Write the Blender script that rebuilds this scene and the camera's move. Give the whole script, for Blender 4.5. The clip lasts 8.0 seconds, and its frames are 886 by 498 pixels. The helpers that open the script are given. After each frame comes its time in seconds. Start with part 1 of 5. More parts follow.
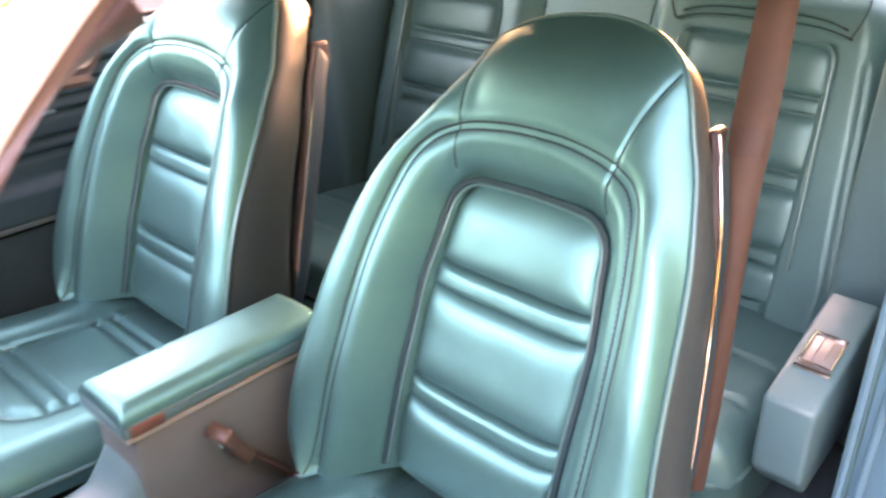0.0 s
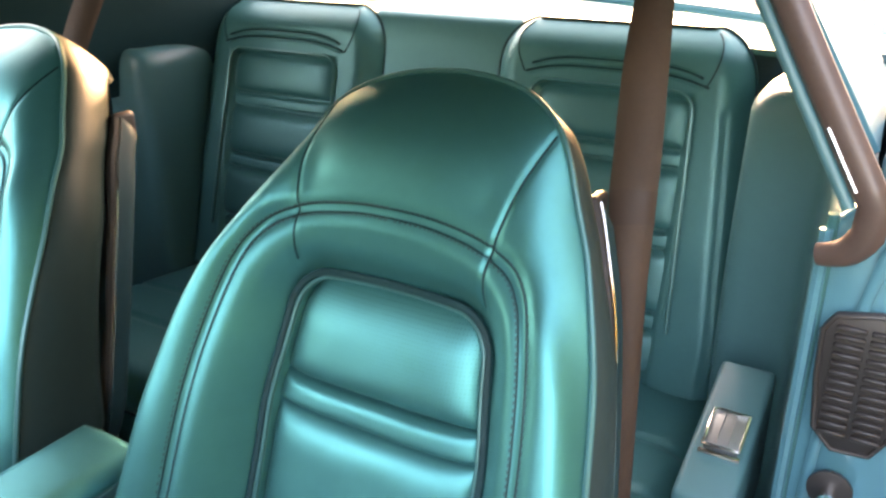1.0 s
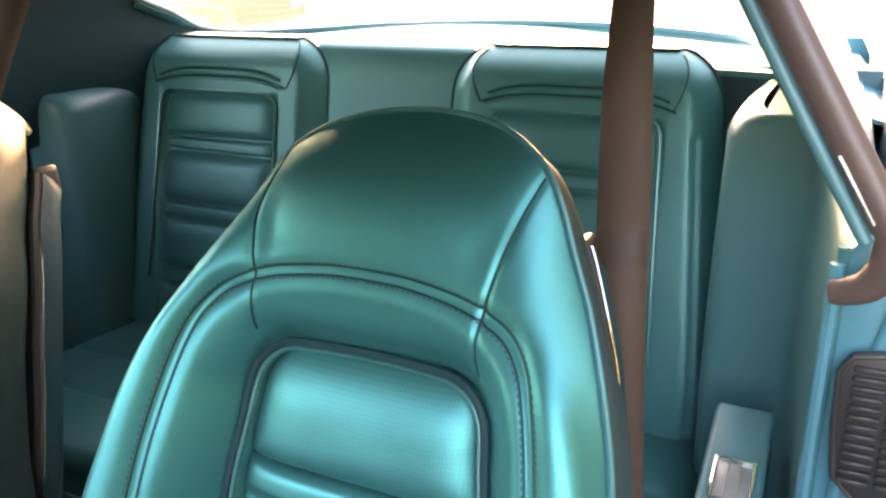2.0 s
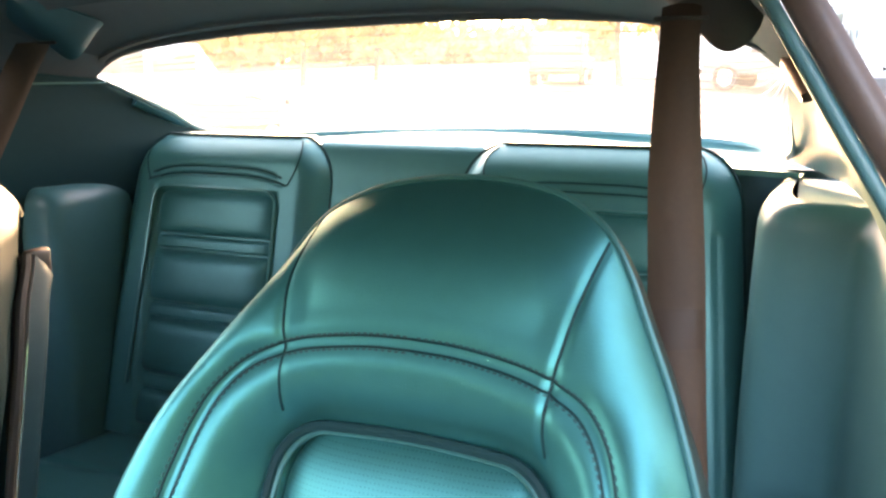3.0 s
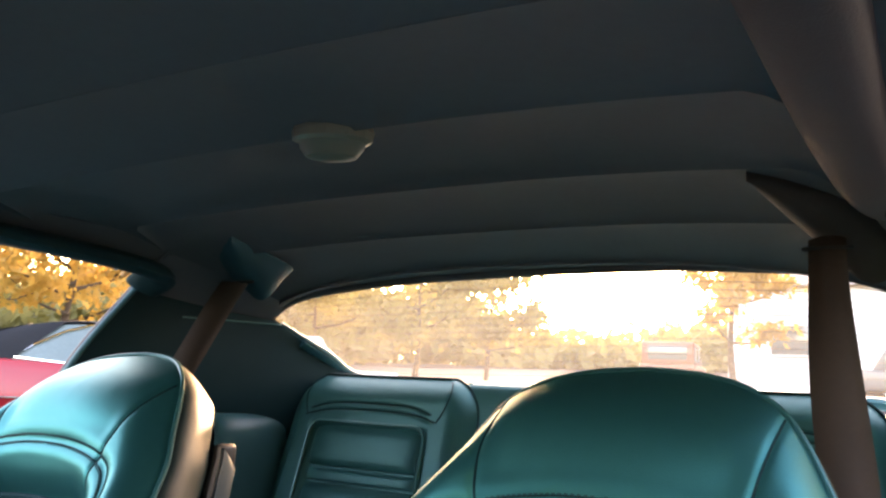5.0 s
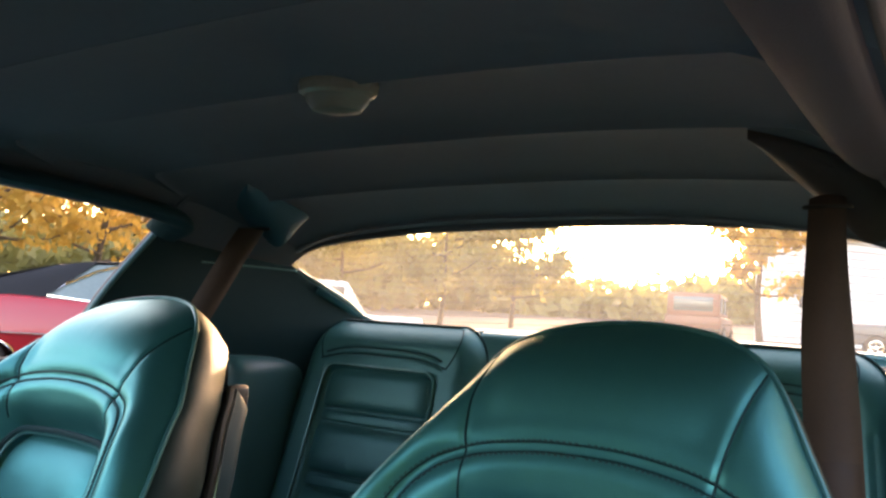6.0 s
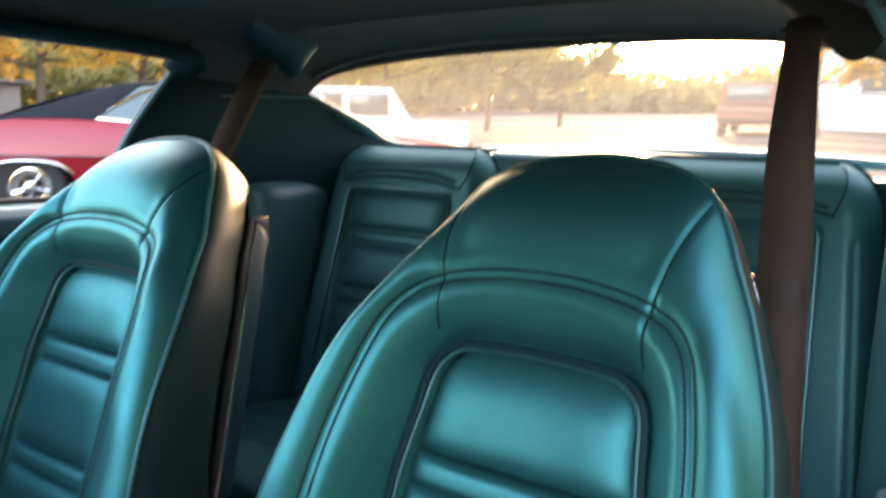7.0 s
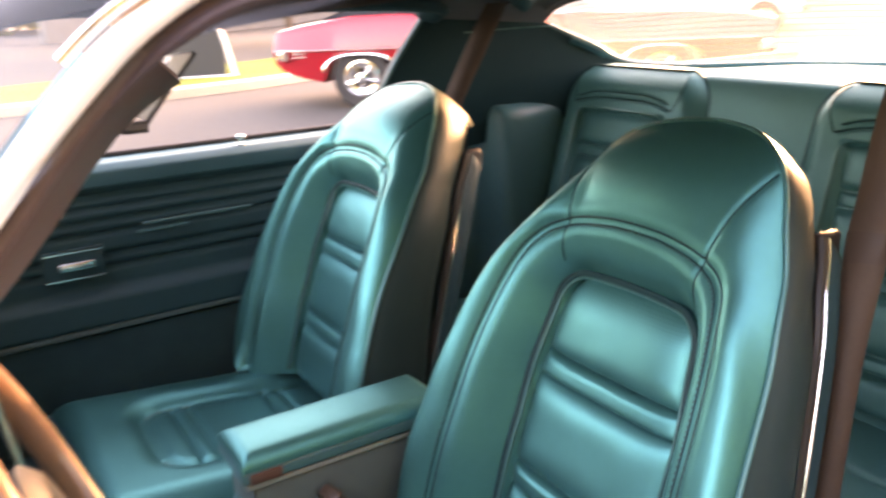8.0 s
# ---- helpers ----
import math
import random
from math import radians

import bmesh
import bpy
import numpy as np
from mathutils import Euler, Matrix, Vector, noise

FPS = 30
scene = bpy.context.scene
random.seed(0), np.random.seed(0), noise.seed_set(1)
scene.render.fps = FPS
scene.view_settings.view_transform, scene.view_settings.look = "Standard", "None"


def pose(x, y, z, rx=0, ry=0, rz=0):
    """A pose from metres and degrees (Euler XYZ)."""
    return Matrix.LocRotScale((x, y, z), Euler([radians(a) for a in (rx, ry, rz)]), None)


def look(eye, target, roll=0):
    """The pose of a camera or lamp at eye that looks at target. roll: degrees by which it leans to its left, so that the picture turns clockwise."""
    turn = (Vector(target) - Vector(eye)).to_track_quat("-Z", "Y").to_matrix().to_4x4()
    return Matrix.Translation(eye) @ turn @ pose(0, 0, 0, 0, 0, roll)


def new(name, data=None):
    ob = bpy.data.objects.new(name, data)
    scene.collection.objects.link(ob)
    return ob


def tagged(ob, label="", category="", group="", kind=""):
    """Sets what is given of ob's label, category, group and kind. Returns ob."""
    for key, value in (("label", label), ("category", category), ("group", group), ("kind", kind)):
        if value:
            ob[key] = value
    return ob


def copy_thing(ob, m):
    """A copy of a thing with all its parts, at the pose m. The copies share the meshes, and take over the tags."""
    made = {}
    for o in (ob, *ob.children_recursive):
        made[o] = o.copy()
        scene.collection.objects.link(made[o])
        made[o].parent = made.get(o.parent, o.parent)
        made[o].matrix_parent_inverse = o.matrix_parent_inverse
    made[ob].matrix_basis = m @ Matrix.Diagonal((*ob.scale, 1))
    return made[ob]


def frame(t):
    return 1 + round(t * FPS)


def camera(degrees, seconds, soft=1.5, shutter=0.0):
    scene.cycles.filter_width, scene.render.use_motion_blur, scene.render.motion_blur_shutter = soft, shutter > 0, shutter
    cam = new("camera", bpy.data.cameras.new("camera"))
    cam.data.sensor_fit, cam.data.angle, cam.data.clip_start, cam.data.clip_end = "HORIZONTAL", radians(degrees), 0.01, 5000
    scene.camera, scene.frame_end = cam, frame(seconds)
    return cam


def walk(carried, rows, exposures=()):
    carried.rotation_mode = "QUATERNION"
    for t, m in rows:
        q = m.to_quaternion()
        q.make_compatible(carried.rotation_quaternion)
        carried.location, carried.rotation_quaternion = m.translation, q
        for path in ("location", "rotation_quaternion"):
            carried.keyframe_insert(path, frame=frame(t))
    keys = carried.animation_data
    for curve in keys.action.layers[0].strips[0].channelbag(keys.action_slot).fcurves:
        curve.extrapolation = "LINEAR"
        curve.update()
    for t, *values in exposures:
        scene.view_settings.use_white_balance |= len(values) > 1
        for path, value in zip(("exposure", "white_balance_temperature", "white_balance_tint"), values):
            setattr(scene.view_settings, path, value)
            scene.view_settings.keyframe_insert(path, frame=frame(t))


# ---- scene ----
cam = camera(56.9, 8.0, soft=2.4, shutter=0.4)
PATH = [
    (0, (0.941, -0.799, 1.195), (-0.276, 0.519, 0.31), -0.5),
    (0.3, (0.895, -0.723, 1.192), (-0.239, 0.666, 0.306), -1.4),
    (0.5, (0.872, -0.705, 1.195), (-0.194, 0.765, 0.357), -1.2),
    (0.7, (0.846, -0.687, 1.173), (-0.168, 0.837, 0.368), -0.4),
    (1, (0.819, -0.655, 1.162), (-0.134, 0.928, 0.396), -0.2),
    (2.5, (0.7, -0.579, 1.145), (-0.115, 1.129, 0.499), -1.6),
    (2.7, (0.685, -0.587, 1.129), (-0.136, 1.152, 0.579), -0.9),
    (3, (0.646, -0.582, 1.085), (-0.134, 1.216, 0.685), -0.1),
    (3.2, (0.625, -0.588, 1.053), (-0.147, 1.231, 0.743), -0.1),
    (3.5, (0.615, -0.616, 1.019), (-0.162, 1.226, 0.953), 0.8),
    (3.7, (0.613, -0.633, 1.006), (-0.157, 1.210, 1.097), 1.1),
    (4, (0.616, -0.648, 0.996), (-0.182, 1.167, 1.253), 1.5),
    (4.2, (0.612, -0.663, 0.992), (-0.210, 1.139, 1.265), 1.9),
    (4.5, (0.616, -0.684, 0.975), (-0.286, 1.074, 1.287), 2.3),
    (4.7, (0.613, -0.694, 0.981), (-0.342, 1.038, 1.278), 2.3),
    (5, (0.626, -0.712, 0.973), (-0.397, 0.976, 1.298), 2.6),
    (6.5, (0.686, -0.72, 0.985), (-0.397, 0.962, 1.015), 3.2),
    (6.8, (0.719, -0.727, 0.999), (-0.367, 0.947, 0.866), 2.8),
    (7, (0.766, -0.732, 1.024), (-0.393, 0.872, 0.731), 1.3),
    (7.2, (0.810, -0.753, 1.045), (-0.409, 0.774, 0.617), 0.7),
    (7.5, (0.902, -0.765, 1.107), (-0.453, 0.606, 0.574), -1.2),
    (7.7, (0.966, -0.762, 1.120), (-0.485, 0.501, 0.570), -1.8),
    (8, (1.098, -0.741, 1.167), (-0.534, 0.254, 0.579), -2.4),
]
EXPOSURES = [(0.0, 6.3, 10900, 71), (0.5, 5.95, 10700, 58), (1.0, 5.45, 9000, 36), (2.5, 5.5, 8300, 34), (3.0, 5.5, 8000, 33), (3.5, 5.7, 9200, 40), (4.0, 5.72, 8600, 41), (4.5, 5.25, 8500, 40), (5.0, 4.5, 7700, 34), (6.5, 4.15, 7900, 32), (7.0, 4.35, 7400, 30), (7.5, 4.7, 7700, 32), (8.0, 5.15, 9700, 48)]
walk(cam, [(t, look(eye, target, roll)) for t, eye, target, roll in PATH], EXPOSURES)

# ---- world, sun ----
SUN_AZ, SUN_EL = radians(-20.8), radians(7.6)      # azimuth from +y towards +x
world = bpy.data.worlds.new("world")
scene.world = world
world.use_nodes = True
wn = world.node_tree.nodes
sky = wn.new("ShaderNodeTexSky")
sky.sky_type = 'NISHITA'
sky.sun_disc = False
sky.sun_elevation, sky.sun_rotation = SUN_EL, SUN_AZ
sky.air_density, sky.dust_density = 1.0, 3.0
wn["Background"].inputs["Strength"].default_value = 0.15
world.node_tree.links.new(sky.outputs["Color"], wn["Background"].inputs["Color"])
sun_data = bpy.data.lights.new("sun", 'SUN')
sun_data.energy, sun_data.angle, sun_data.color = 0.55, radians(0.8), (1.0, 0.74, 0.44)
sun = new("sun", sun_data)
sun_dir = Vector((math.sin(SUN_AZ) * math.cos(SUN_EL), math.cos(SUN_AZ) * math.cos(SUN_EL), math.sin(SUN_EL)))
sun.matrix_world = look(sun_dir * 40, (0, 0, 0))


# ---- materials ----
def material(name, color, rough=0.5, metal=0.0, vary=0.12, scale=6.0, bump=0.0, bump_scale=400.0, coat=0.0, spec=0.5, color2=None, fine="NOISE", rough_vary=0.08, sheen=0.0):
    """A principled surface with colour variation at two scales, uneven gloss and fine relief."""
    m = bpy.data.materials.new(name)
    m.use_nodes = True
    nt = m.node_tree
    n, l = nt.nodes, nt.links
    p = n["Principled BSDF"]
    p.inputs["Metallic"].default_value = metal
    p.inputs["Specular IOR Level"].default_value = spec
    p.inputs["Coat Weight"].default_value = coat
    p.inputs["Coat Roughness"].default_value = 0.08
    p.inputs["Sheen Weight"].default_value = sheen
    tc = n.new("ShaderNodeTexCoord")
    big = n.new("ShaderNodeTexNoise")
    big.inputs["Scale"].default_value, big.inputs["Detail"].default_value = scale, 5
    small = n.new("ShaderNodeTexNoise")
    small.inputs["Scale"].default_value, small.inputs["Detail"].default_value = scale * 14, 3
    for t in (big, small):
        l.new(tc.outputs["Object"], t.inputs["Vector"])
    add = n.new("ShaderNodeMath")
    add.operation = 'MULTIPLY_ADD'
    l.new(small.outputs["Fac"], add.inputs[0])
    add.inputs[1].default_value = 0.5
    half = n.new("ShaderNodeMath")
    half.operation = 'MULTIPLY'
    half.inputs[1].default_value = 0.7
    l.new(big.outputs["Fac"], half.inputs[0])
    l.new(half.outputs[0], add.inputs[2])
    ramp = n.new("ShaderNodeMix")
    ramp.data_type = 'RGBA'
    c = Vector(color)
    lo = c * (1 - vary)
    hi = Vector(color2) if color2 else c * (1 + vary)
    ramp.inputs["A"].default_value = (*lo, 1)
    ramp.inputs["B"].default_value = (*hi, 1)
    l.new(add.outputs[0], ramp.inputs["Factor"])
    l.new(ramp.outputs["Result"], p.inputs["Base Color"])
    rr = n.new("ShaderNodeMapRange")
    rr.inputs["To Min"].default_value, rr.inputs["To Max"].default_value = max(0.02, rough - rough_vary), min(1, rough + rough_vary)
    l.new(big.outputs["Fac"], rr.inputs["Value"])
    l.new(rr.outputs["Result"], p.inputs["Roughness"])
    if bump:
        b = n.new("ShaderNodeBump")
        b.inputs["Strength"].default_value, b.inputs["Distance"].default_value = bump, 0.001
        if fine == "CELL":
            f = n.new("ShaderNodeTexVoronoi")
            f.inputs["Scale"].default_value = bump_scale
            out = f.outputs["Distance"]
        else:
            f = n.new("ShaderNodeTexNoise")
            f.inputs["Scale"].default_value, f.inputs["Detail"].default_value = bump_scale, 2
            out = f.outputs["Fac"]
        l.new(tc.outputs["Object"], f.inputs["Vector"])
        l.new(out, b.inputs["Height"])
        l.new(b.outputs["Normal"], p.inputs["Normal"])
    return m


def glass_material(name, tint=(0.94, 0.98, 0.97), gloss=0.02, share=None, dust=0.0):
    m = bpy.data.materials.new(name)
    m.use_nodes = True
    n, l = m.node_tree.nodes, m.node_tree.links
    n.remove(n["Principled BSDF"])
    t, g, f, x = n.new("ShaderNodeBsdfTransparent"), n.new("ShaderNodeBsdfGlossy"), n.new("ShaderNodeFresnel"), n.new("ShaderNodeMixShader")
    t.inputs["Color"].default_value = (*tint, 1)
    g.inputs["Roughness"].default_value = gloss
    f.inputs["IOR"].default_value = 1.5
    if share is None:
        l.new(f.outputs[0], x.inputs[0])
    else:
        x.inputs[0].default_value = share
    l.new(t.outputs[0], x.inputs[1])
    l.new(g.outputs[0], x.inputs[2])
    l.new(x.outputs[0], n["Material Output"].inputs["Surface"])
    if dust:
        # thin uneven film of dust that scatters the sun
        film, dx, ns, rr = n.new("ShaderNodeBsdfTranslucent"), n.new("ShaderNodeMixShader"), n.new("ShaderNodeTexNoise"), n.new("ShaderNodeMapRange")
        film.inputs["Color"].default_value = (0.85, 0.80, 0.70, 1)
        ns.inputs["Scale"].default_value, ns.inputs["Detail"].default_value = 5, 6
        rr.inputs["To Min"].default_value, rr.inputs["To Max"].default_value = dust * 0.6, dust * 1.4
        l.new(ns.outputs["Fac"], rr.inputs["Value"])
        l.new(rr.outputs["Result"], dx.inputs[0])
        l.new(x.outputs[0], dx.inputs[1])
        l.new(film.outputs[0], dx.inputs[2])
        l.new(dx.outputs[0], n["Material Output"].inputs["Surface"])
    return m


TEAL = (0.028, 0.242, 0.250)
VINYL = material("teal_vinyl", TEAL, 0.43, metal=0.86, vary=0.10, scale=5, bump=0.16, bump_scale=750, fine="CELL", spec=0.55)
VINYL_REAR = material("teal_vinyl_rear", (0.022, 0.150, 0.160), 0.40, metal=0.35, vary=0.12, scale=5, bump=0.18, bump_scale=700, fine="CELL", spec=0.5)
# seat vinyl darkened in colour for the shade on the seat sides
SIDE_SHADED = material("shaded_side_vinyl", (0.016, 0.036, 0.036), 0.46, vary=0.14, scale=6, bump=0.2, bump_scale=700, fine="CELL", spec=0.14)
PIPING = material("teal_piping", (0.028, 0.150, 0.155), 0.34, metal=0.3, vary=0.08, scale=9)
SEAM = material("dark_seam", (0.003, 0.034, 0.040), 0.6, spec=0.2)
THREAD = material("teal_thread", (0.010, 0.075, 0.085), 0.6, vary=0.2, scale=60)
PLASTIC = material("teal_plastic", (0.034, 0.135, 0.150), 0.42, vary=0.10, scale=4, bump=0.15, bump_scale=600, spec=0.5)
PLASTIC_DARK = material("dark_teal_plastic", (0.012, 0.050, 0.066), 0.42, vary=0.14, scale=4, bump=0.2, bump_scale=500)
PLASTIC_MID = material("door_top_plastic", (0.022, 0.105, 0.135), 0.6, vary=0.12, scale=4, bump=0.15, bump_scale=600)
# shaded copy of the teal plastic, for the sail away from the sun
SAIL_SHADED = material("shaded_sail_plastic", (0.006, 0.033, 0.041), 0.62, vary=0.14, scale=4, bump=0.2, bump_scale=500, spec=0.12)
SHELL = material("dark_shell_plastic", (0.010, 0.045, 0.055), 0.6, vary=0.15, scale=5, bump=0.15, bump_scale=500, spec=0.25)
PANEL_DARK = material("dark_teal_panel", (0.016, 0.060, 0.074), 0.58, vary=0.16, scale=5, bump=0.25, bump_scale=500, spec=0.3)
CARPET = material("dark_teal_carpet", (0.018, 0.050, 0.058), 0.95, vary=0.35, scale=18, bump=0.9, bump_scale=900, spec=0.15)
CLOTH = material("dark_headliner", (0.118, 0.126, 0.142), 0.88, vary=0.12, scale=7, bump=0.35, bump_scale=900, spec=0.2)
# trim cloth lightened to beige, sunlight put into the colour
TRIM_SUNLIT = material("sunlit_cloth_trim", (0.26, 0.23, 0.21), 0.7, vary=0.12, scale=6, bump=0.2, bump_scale=600)
PALE_BLUE = material("pale_blue_paint", (0.22, 0.36, 0.40), 0.35, vary=0.08, scale=4, coat=0.4)
PAINT = material("blue_paint", (0.046, 0.205, 0.262), 0.30, metal=0.25, vary=0.08, scale=3, coat=0.5)
RUBBER = material("black_rubber", (0.020, 0.018, 0.017), 0.55, vary=0.25, scale=14, bump=0.2, bump_scale=300)
STRIP = material("brown_weatherstrip", (0.070, 0.045, 0.038), 0.42, vary=0.25, scale=10, bump=0.2, bump_scale=300)
# orange-tan carries the warm sun glow of the outer seal
SEAL_SUNLIT = material("sunlit_tan_seal", (0.60, 0.33, 0.13), 0.5, vary=0.25, scale=10, bump=0.2, bump_scale=300)
CHROME = material("chrome", (0.82, 0.82, 0.80), 0.12, metal=1.0, vary=0.06, scale=20, rough_vary=0.06)
WEBBING = material("brown_webbing", (0.054, 0.034, 0.025), 0.6, vary=0.3, scale=12, bump=0.6, bump_scale=1100, spec=0.3)
COVER = material("brown_cover", (0.060, 0.042, 0.038), 0.7, vary=0.2, scale=8, bump=0.2, bump_scale=500, spec=0.3)
VENT = material("black_vent_plastic", (0.018, 0.016, 0.016), 0.5, vary=0.3, scale=12)
LENS = material("milky_lens", (0.20, 0.19, 0.155), 0.35, vary=0.08, scale=10)
WOOD = material("brown_wheel_rim", (0.11, 0.058, 0.032), 0.35, vary=0.25, scale=16, coat=0.3)
PALE = material("white_paint", (0.72, 0.72, 0.70), 0.35, vary=0.05, scale=2)
GLASS = glass_material("clear_glass")
GLASS_REAR = glass_material("rear_glass", (0.97, 0.97, 0.95), share=0.05, dust=0.065)
LINE = material("defroster_line", (0.14, 0.10, 0.06), 0.5)


def perforate(m):
    """Adds rows of small punched holes, 5 mm apart, to a vinyl."""
    n, l = m.node_tree.nodes, m.node_tree.links
    p = n["Principled BSDF"]
    tc = n.new("ShaderNodeTexCoord")
    mp = n.new("ShaderNodeVectorMath")
    mp.operation = 'MULTIPLY'
    mp.inputs[1].default_value = (250, 0, 250)
    l.new(tc.outputs["Object"], mp.inputs[0])
    fr = n.new("ShaderNodeVectorMath")
    fr.operation = 'FRACTION'
    l.new(mp.outputs[0], fr.inputs[0])
    di = n.new("ShaderNodeVectorMath")
    di.operation = 'DISTANCE'
    di.inputs[1].default_value = (0.5, 0, 0.5)
    l.new(fr.outputs[0], di.inputs[0])
    lt = n.new("ShaderNodeMath")
    lt.operation = 'LESS_THAN'
    lt.inputs[1].default_value = 0.12
    l.new(di.outputs["Value"], lt.inputs[0])
    mix = n.new("ShaderNodeMix")
    mix.data_type = 'RGBA'
    old = p.inputs["Base Color"].links[0].from_socket
    l.new(old, mix.inputs["A"])
    mix.inputs["B"].default_value = (0.014, 0.130, 0.135, 1)
    l.new(lt.outputs[0], mix.inputs["Factor"])
    l.new(mix.outputs["Result"], p.inputs["Base Color"])
    return m


VINYL_PERF = perforate(material("teal_perforated_vinyl", TEAL, 0.43, metal=0.86, vary=0.10, scale=5, bump=0.16, bump_scale=750, fine="CELL", spec=0.55))


# ---- building helpers ----
def thing(name, at, label, category, group="", kind=""):
    ob = new(name)
    ob.empty_display_size = 0.1
    ob.location = at
    return tagged(ob, label, category, group, kind)


def base_of(ob):
    at = Vector((0, 0, 0))
    while ob:
        at += ob.location
        ob = ob.parent
    return at


def part(name, bm, mat, parent=None, label="", smooth=True, sharp=40):
    """Links a bmesh, given in world places, as one mesh object under a thing or a part."""
    me = bpy.data.meshes.new(name)
    bmesh.ops.recalc_face_normals(bm, faces=bm.faces[:])
    if parent:
        bmesh.ops.translate(bm, vec=-base_of(parent), verts=bm.verts[:])
    for f in bm.faces:
        f.smooth = smooth
    if smooth:
        lim = radians(sharp)
        for e in bm.edges:
            if len(e.link_faces) == 2 and e.calc_face_angle(0) > lim:
                e.smooth = False
    bm.to_mesh(me)
    bm.free()
    me.materials.append(mat)
    ob = new(name, me)
    if parent:
        ob.parent = parent
    return tagged(ob, label)


def single(name, bm, mat, label, category, group="", kind="", **k):
    return tagged(part(name, bm, mat, None, **k), label, category, group, kind)


def sheet(fn, us, vs, closed_u=False):
    """A grid surface: fn(u, v) gives the place."""
    bm = bmesh.new()
    rows = [[bm.verts.new(fn(u, v)) for u in us] for v in vs]
    n = len(us)
    for a, b in zip(rows, rows[1:]):
        for i in range(n if closed_u else n - 1):
            j = (i + 1) % n
            bm.faces.new((a[i], a[j], b[j], b[i]))
    return bm


def thick(bm, depth):
    """Gives a surface a thickness along its normals."""
    bmesh.ops.recalc_face_normals(bm, faces=bm.faces[:])
    geom = bmesh.ops.solidify(bm, geom=bm.faces[:], thickness=depth)
    return bm


def smooth_path(pts, n):
    """n places along a Catmull-Rom curve through the points."""
    P = [Vector(p) for p in pts]
    P = [P[0] * 2 - P[1]] + P + [P[-1] * 2 - P[-2]]
    out = []
    for k in range(n):
        s = k / (n - 1) * (len(P) - 3)
        i = min(int(s), len(P) - 4)
        t = s - i
        a, b, c, d = P[i:i + 4]
        out.append(0.5 * ((2 * b) + (c - a) * t + (2 * a - 5 * b + 4 * c - d) * t * t + (3 * b - a - 3 * c + d) * t ** 3))
    return out


def tube(bm, pts, radius, sides=8, flat=1.0, closed=False):
    """Sweeps a round (or flattened) section along the points."""
    pts = [Vector(p) for p in pts]
    n = len(pts)
    rings = []
    ref = None
    for i, p in enumerate(pts):
        r = radius[i] if isinstance(radius, list) else radius
        d = (pts[(i + 1) % n] - pts[i - 1]) if closed else (pts[min(i + 1, n - 1)] - pts[max(i - 1, 0)])
        if d.length < 1e-9:
            d = Vector((0, 0, 1))
        d.normalize()
        if ref is None:
            ref = Vector((0, 1, 0)) if abs(d.y) < 0.9 else Vector((1, 0, 0))
        a = d.cross(ref).normalized()
        b = a.cross(d).normalized()
        ref = b
        rings.append([bm.verts.new(p + (a * math.cos(2 * math.pi * k / sides) + b * flat * math.sin(2 * math.pi * k / sides)) * r) for k in range(sides)])
    for i in range(n if closed else n - 1):
        x, y = rings[i], rings[(i + 1) % n]
        for k in range(sides):
            bm.faces.new((x[k], x[(k + 1) % sides], y[(k + 1) % sides], y[k]))
    if not closed:
        bm.faces.new(rings[0][::-1])
        bm.faces.new(rings[-1])
    return bm


def wire(pts, r, sides=8, flat=1.0, closed=False):
    return tube(bmesh.new(), pts, r, sides, flat, closed)


def block(x0, x1, y0, y1, z0, z1, bevel=0.005, segments=2, m=None, into=None):
    """A box with rounded edges."""
    bm = bmesh.new()
    bmesh.ops.create_cube(bm, size=1)
    for v in bm.verts:
        v.co = Vector(((x0 + x1) / 2 + v.co.x * (x1 - x0), (y0 + y1) / 2 + v.co.y * (y1 - y0), (z0 + z1) / 2 + v.co.z * (z1 - z0)))
    if bevel:
        bmesh.ops.bevel(bm, geom=bm.edges[:], offset=bevel, segments=segments, profile=0.5, affect='EDGES')
    if m:
        bm.transform(m)
    if into is not None:
        me = bpy.data.meshes.new("join")
        bm.to_mesh(me)
        bm.free()
        into.from_mesh(me)
        bpy.data.meshes.remove(me)
        return into
    return bm


def prism(outline, depth_vec, bevel=0.0, segments=2):
    """A closed outline of places, pushed along depth_vec, with rounded rims."""
    bm = bmesh.new()
    vs = [bm.verts.new(p) for p in outline]
    f = bm.faces.new(vs)
    ext = bmesh.ops.extrude_face_region(bm, geom=[f])
    bmesh.ops.translate(bm, vec=Vector(depth_vec), verts=[e for e in ext["geom"] if isinstance(e, bmesh.types.BMVert)])
    if bevel:
        bmesh.ops.bevel(bm, geom=bm.edges[:], offset=bevel, segments=segments, profile=0.5, affect='EDGES')
    return bm


def lathe(profile, sides, m):
    """Turns a profile of (radius, height) round the z axis, then places it by m."""
    bm = bmesh.new()
    rings = []
    for r, h in profile:
        rings.append([bm.verts.new(m @ Vector((r * math.cos(2 * math.pi * k / sides), r * math.sin(2 * math.pi * k / sides), h))) for k in range(sides)])
    for a, b in zip(rings, rings[1:]):
        for k in range(sides):
            bm.faces.new((a[k], a[(k + 1) % sides], b[(k + 1) % sides], b[k]))
    bm.faces.new(rings[0][::-1])
    bm.faces.new(rings[-1])
    return bm


def lerp(a, b, t):
    return Vector(a) * (1 - t) + Vector(b) * t


def clamp(x, a=0.0, b=1.0):
    return max(a, min(b, x))


def ease(x):
    x = clamp(x)
    return x * x * (3 - 2 * x)


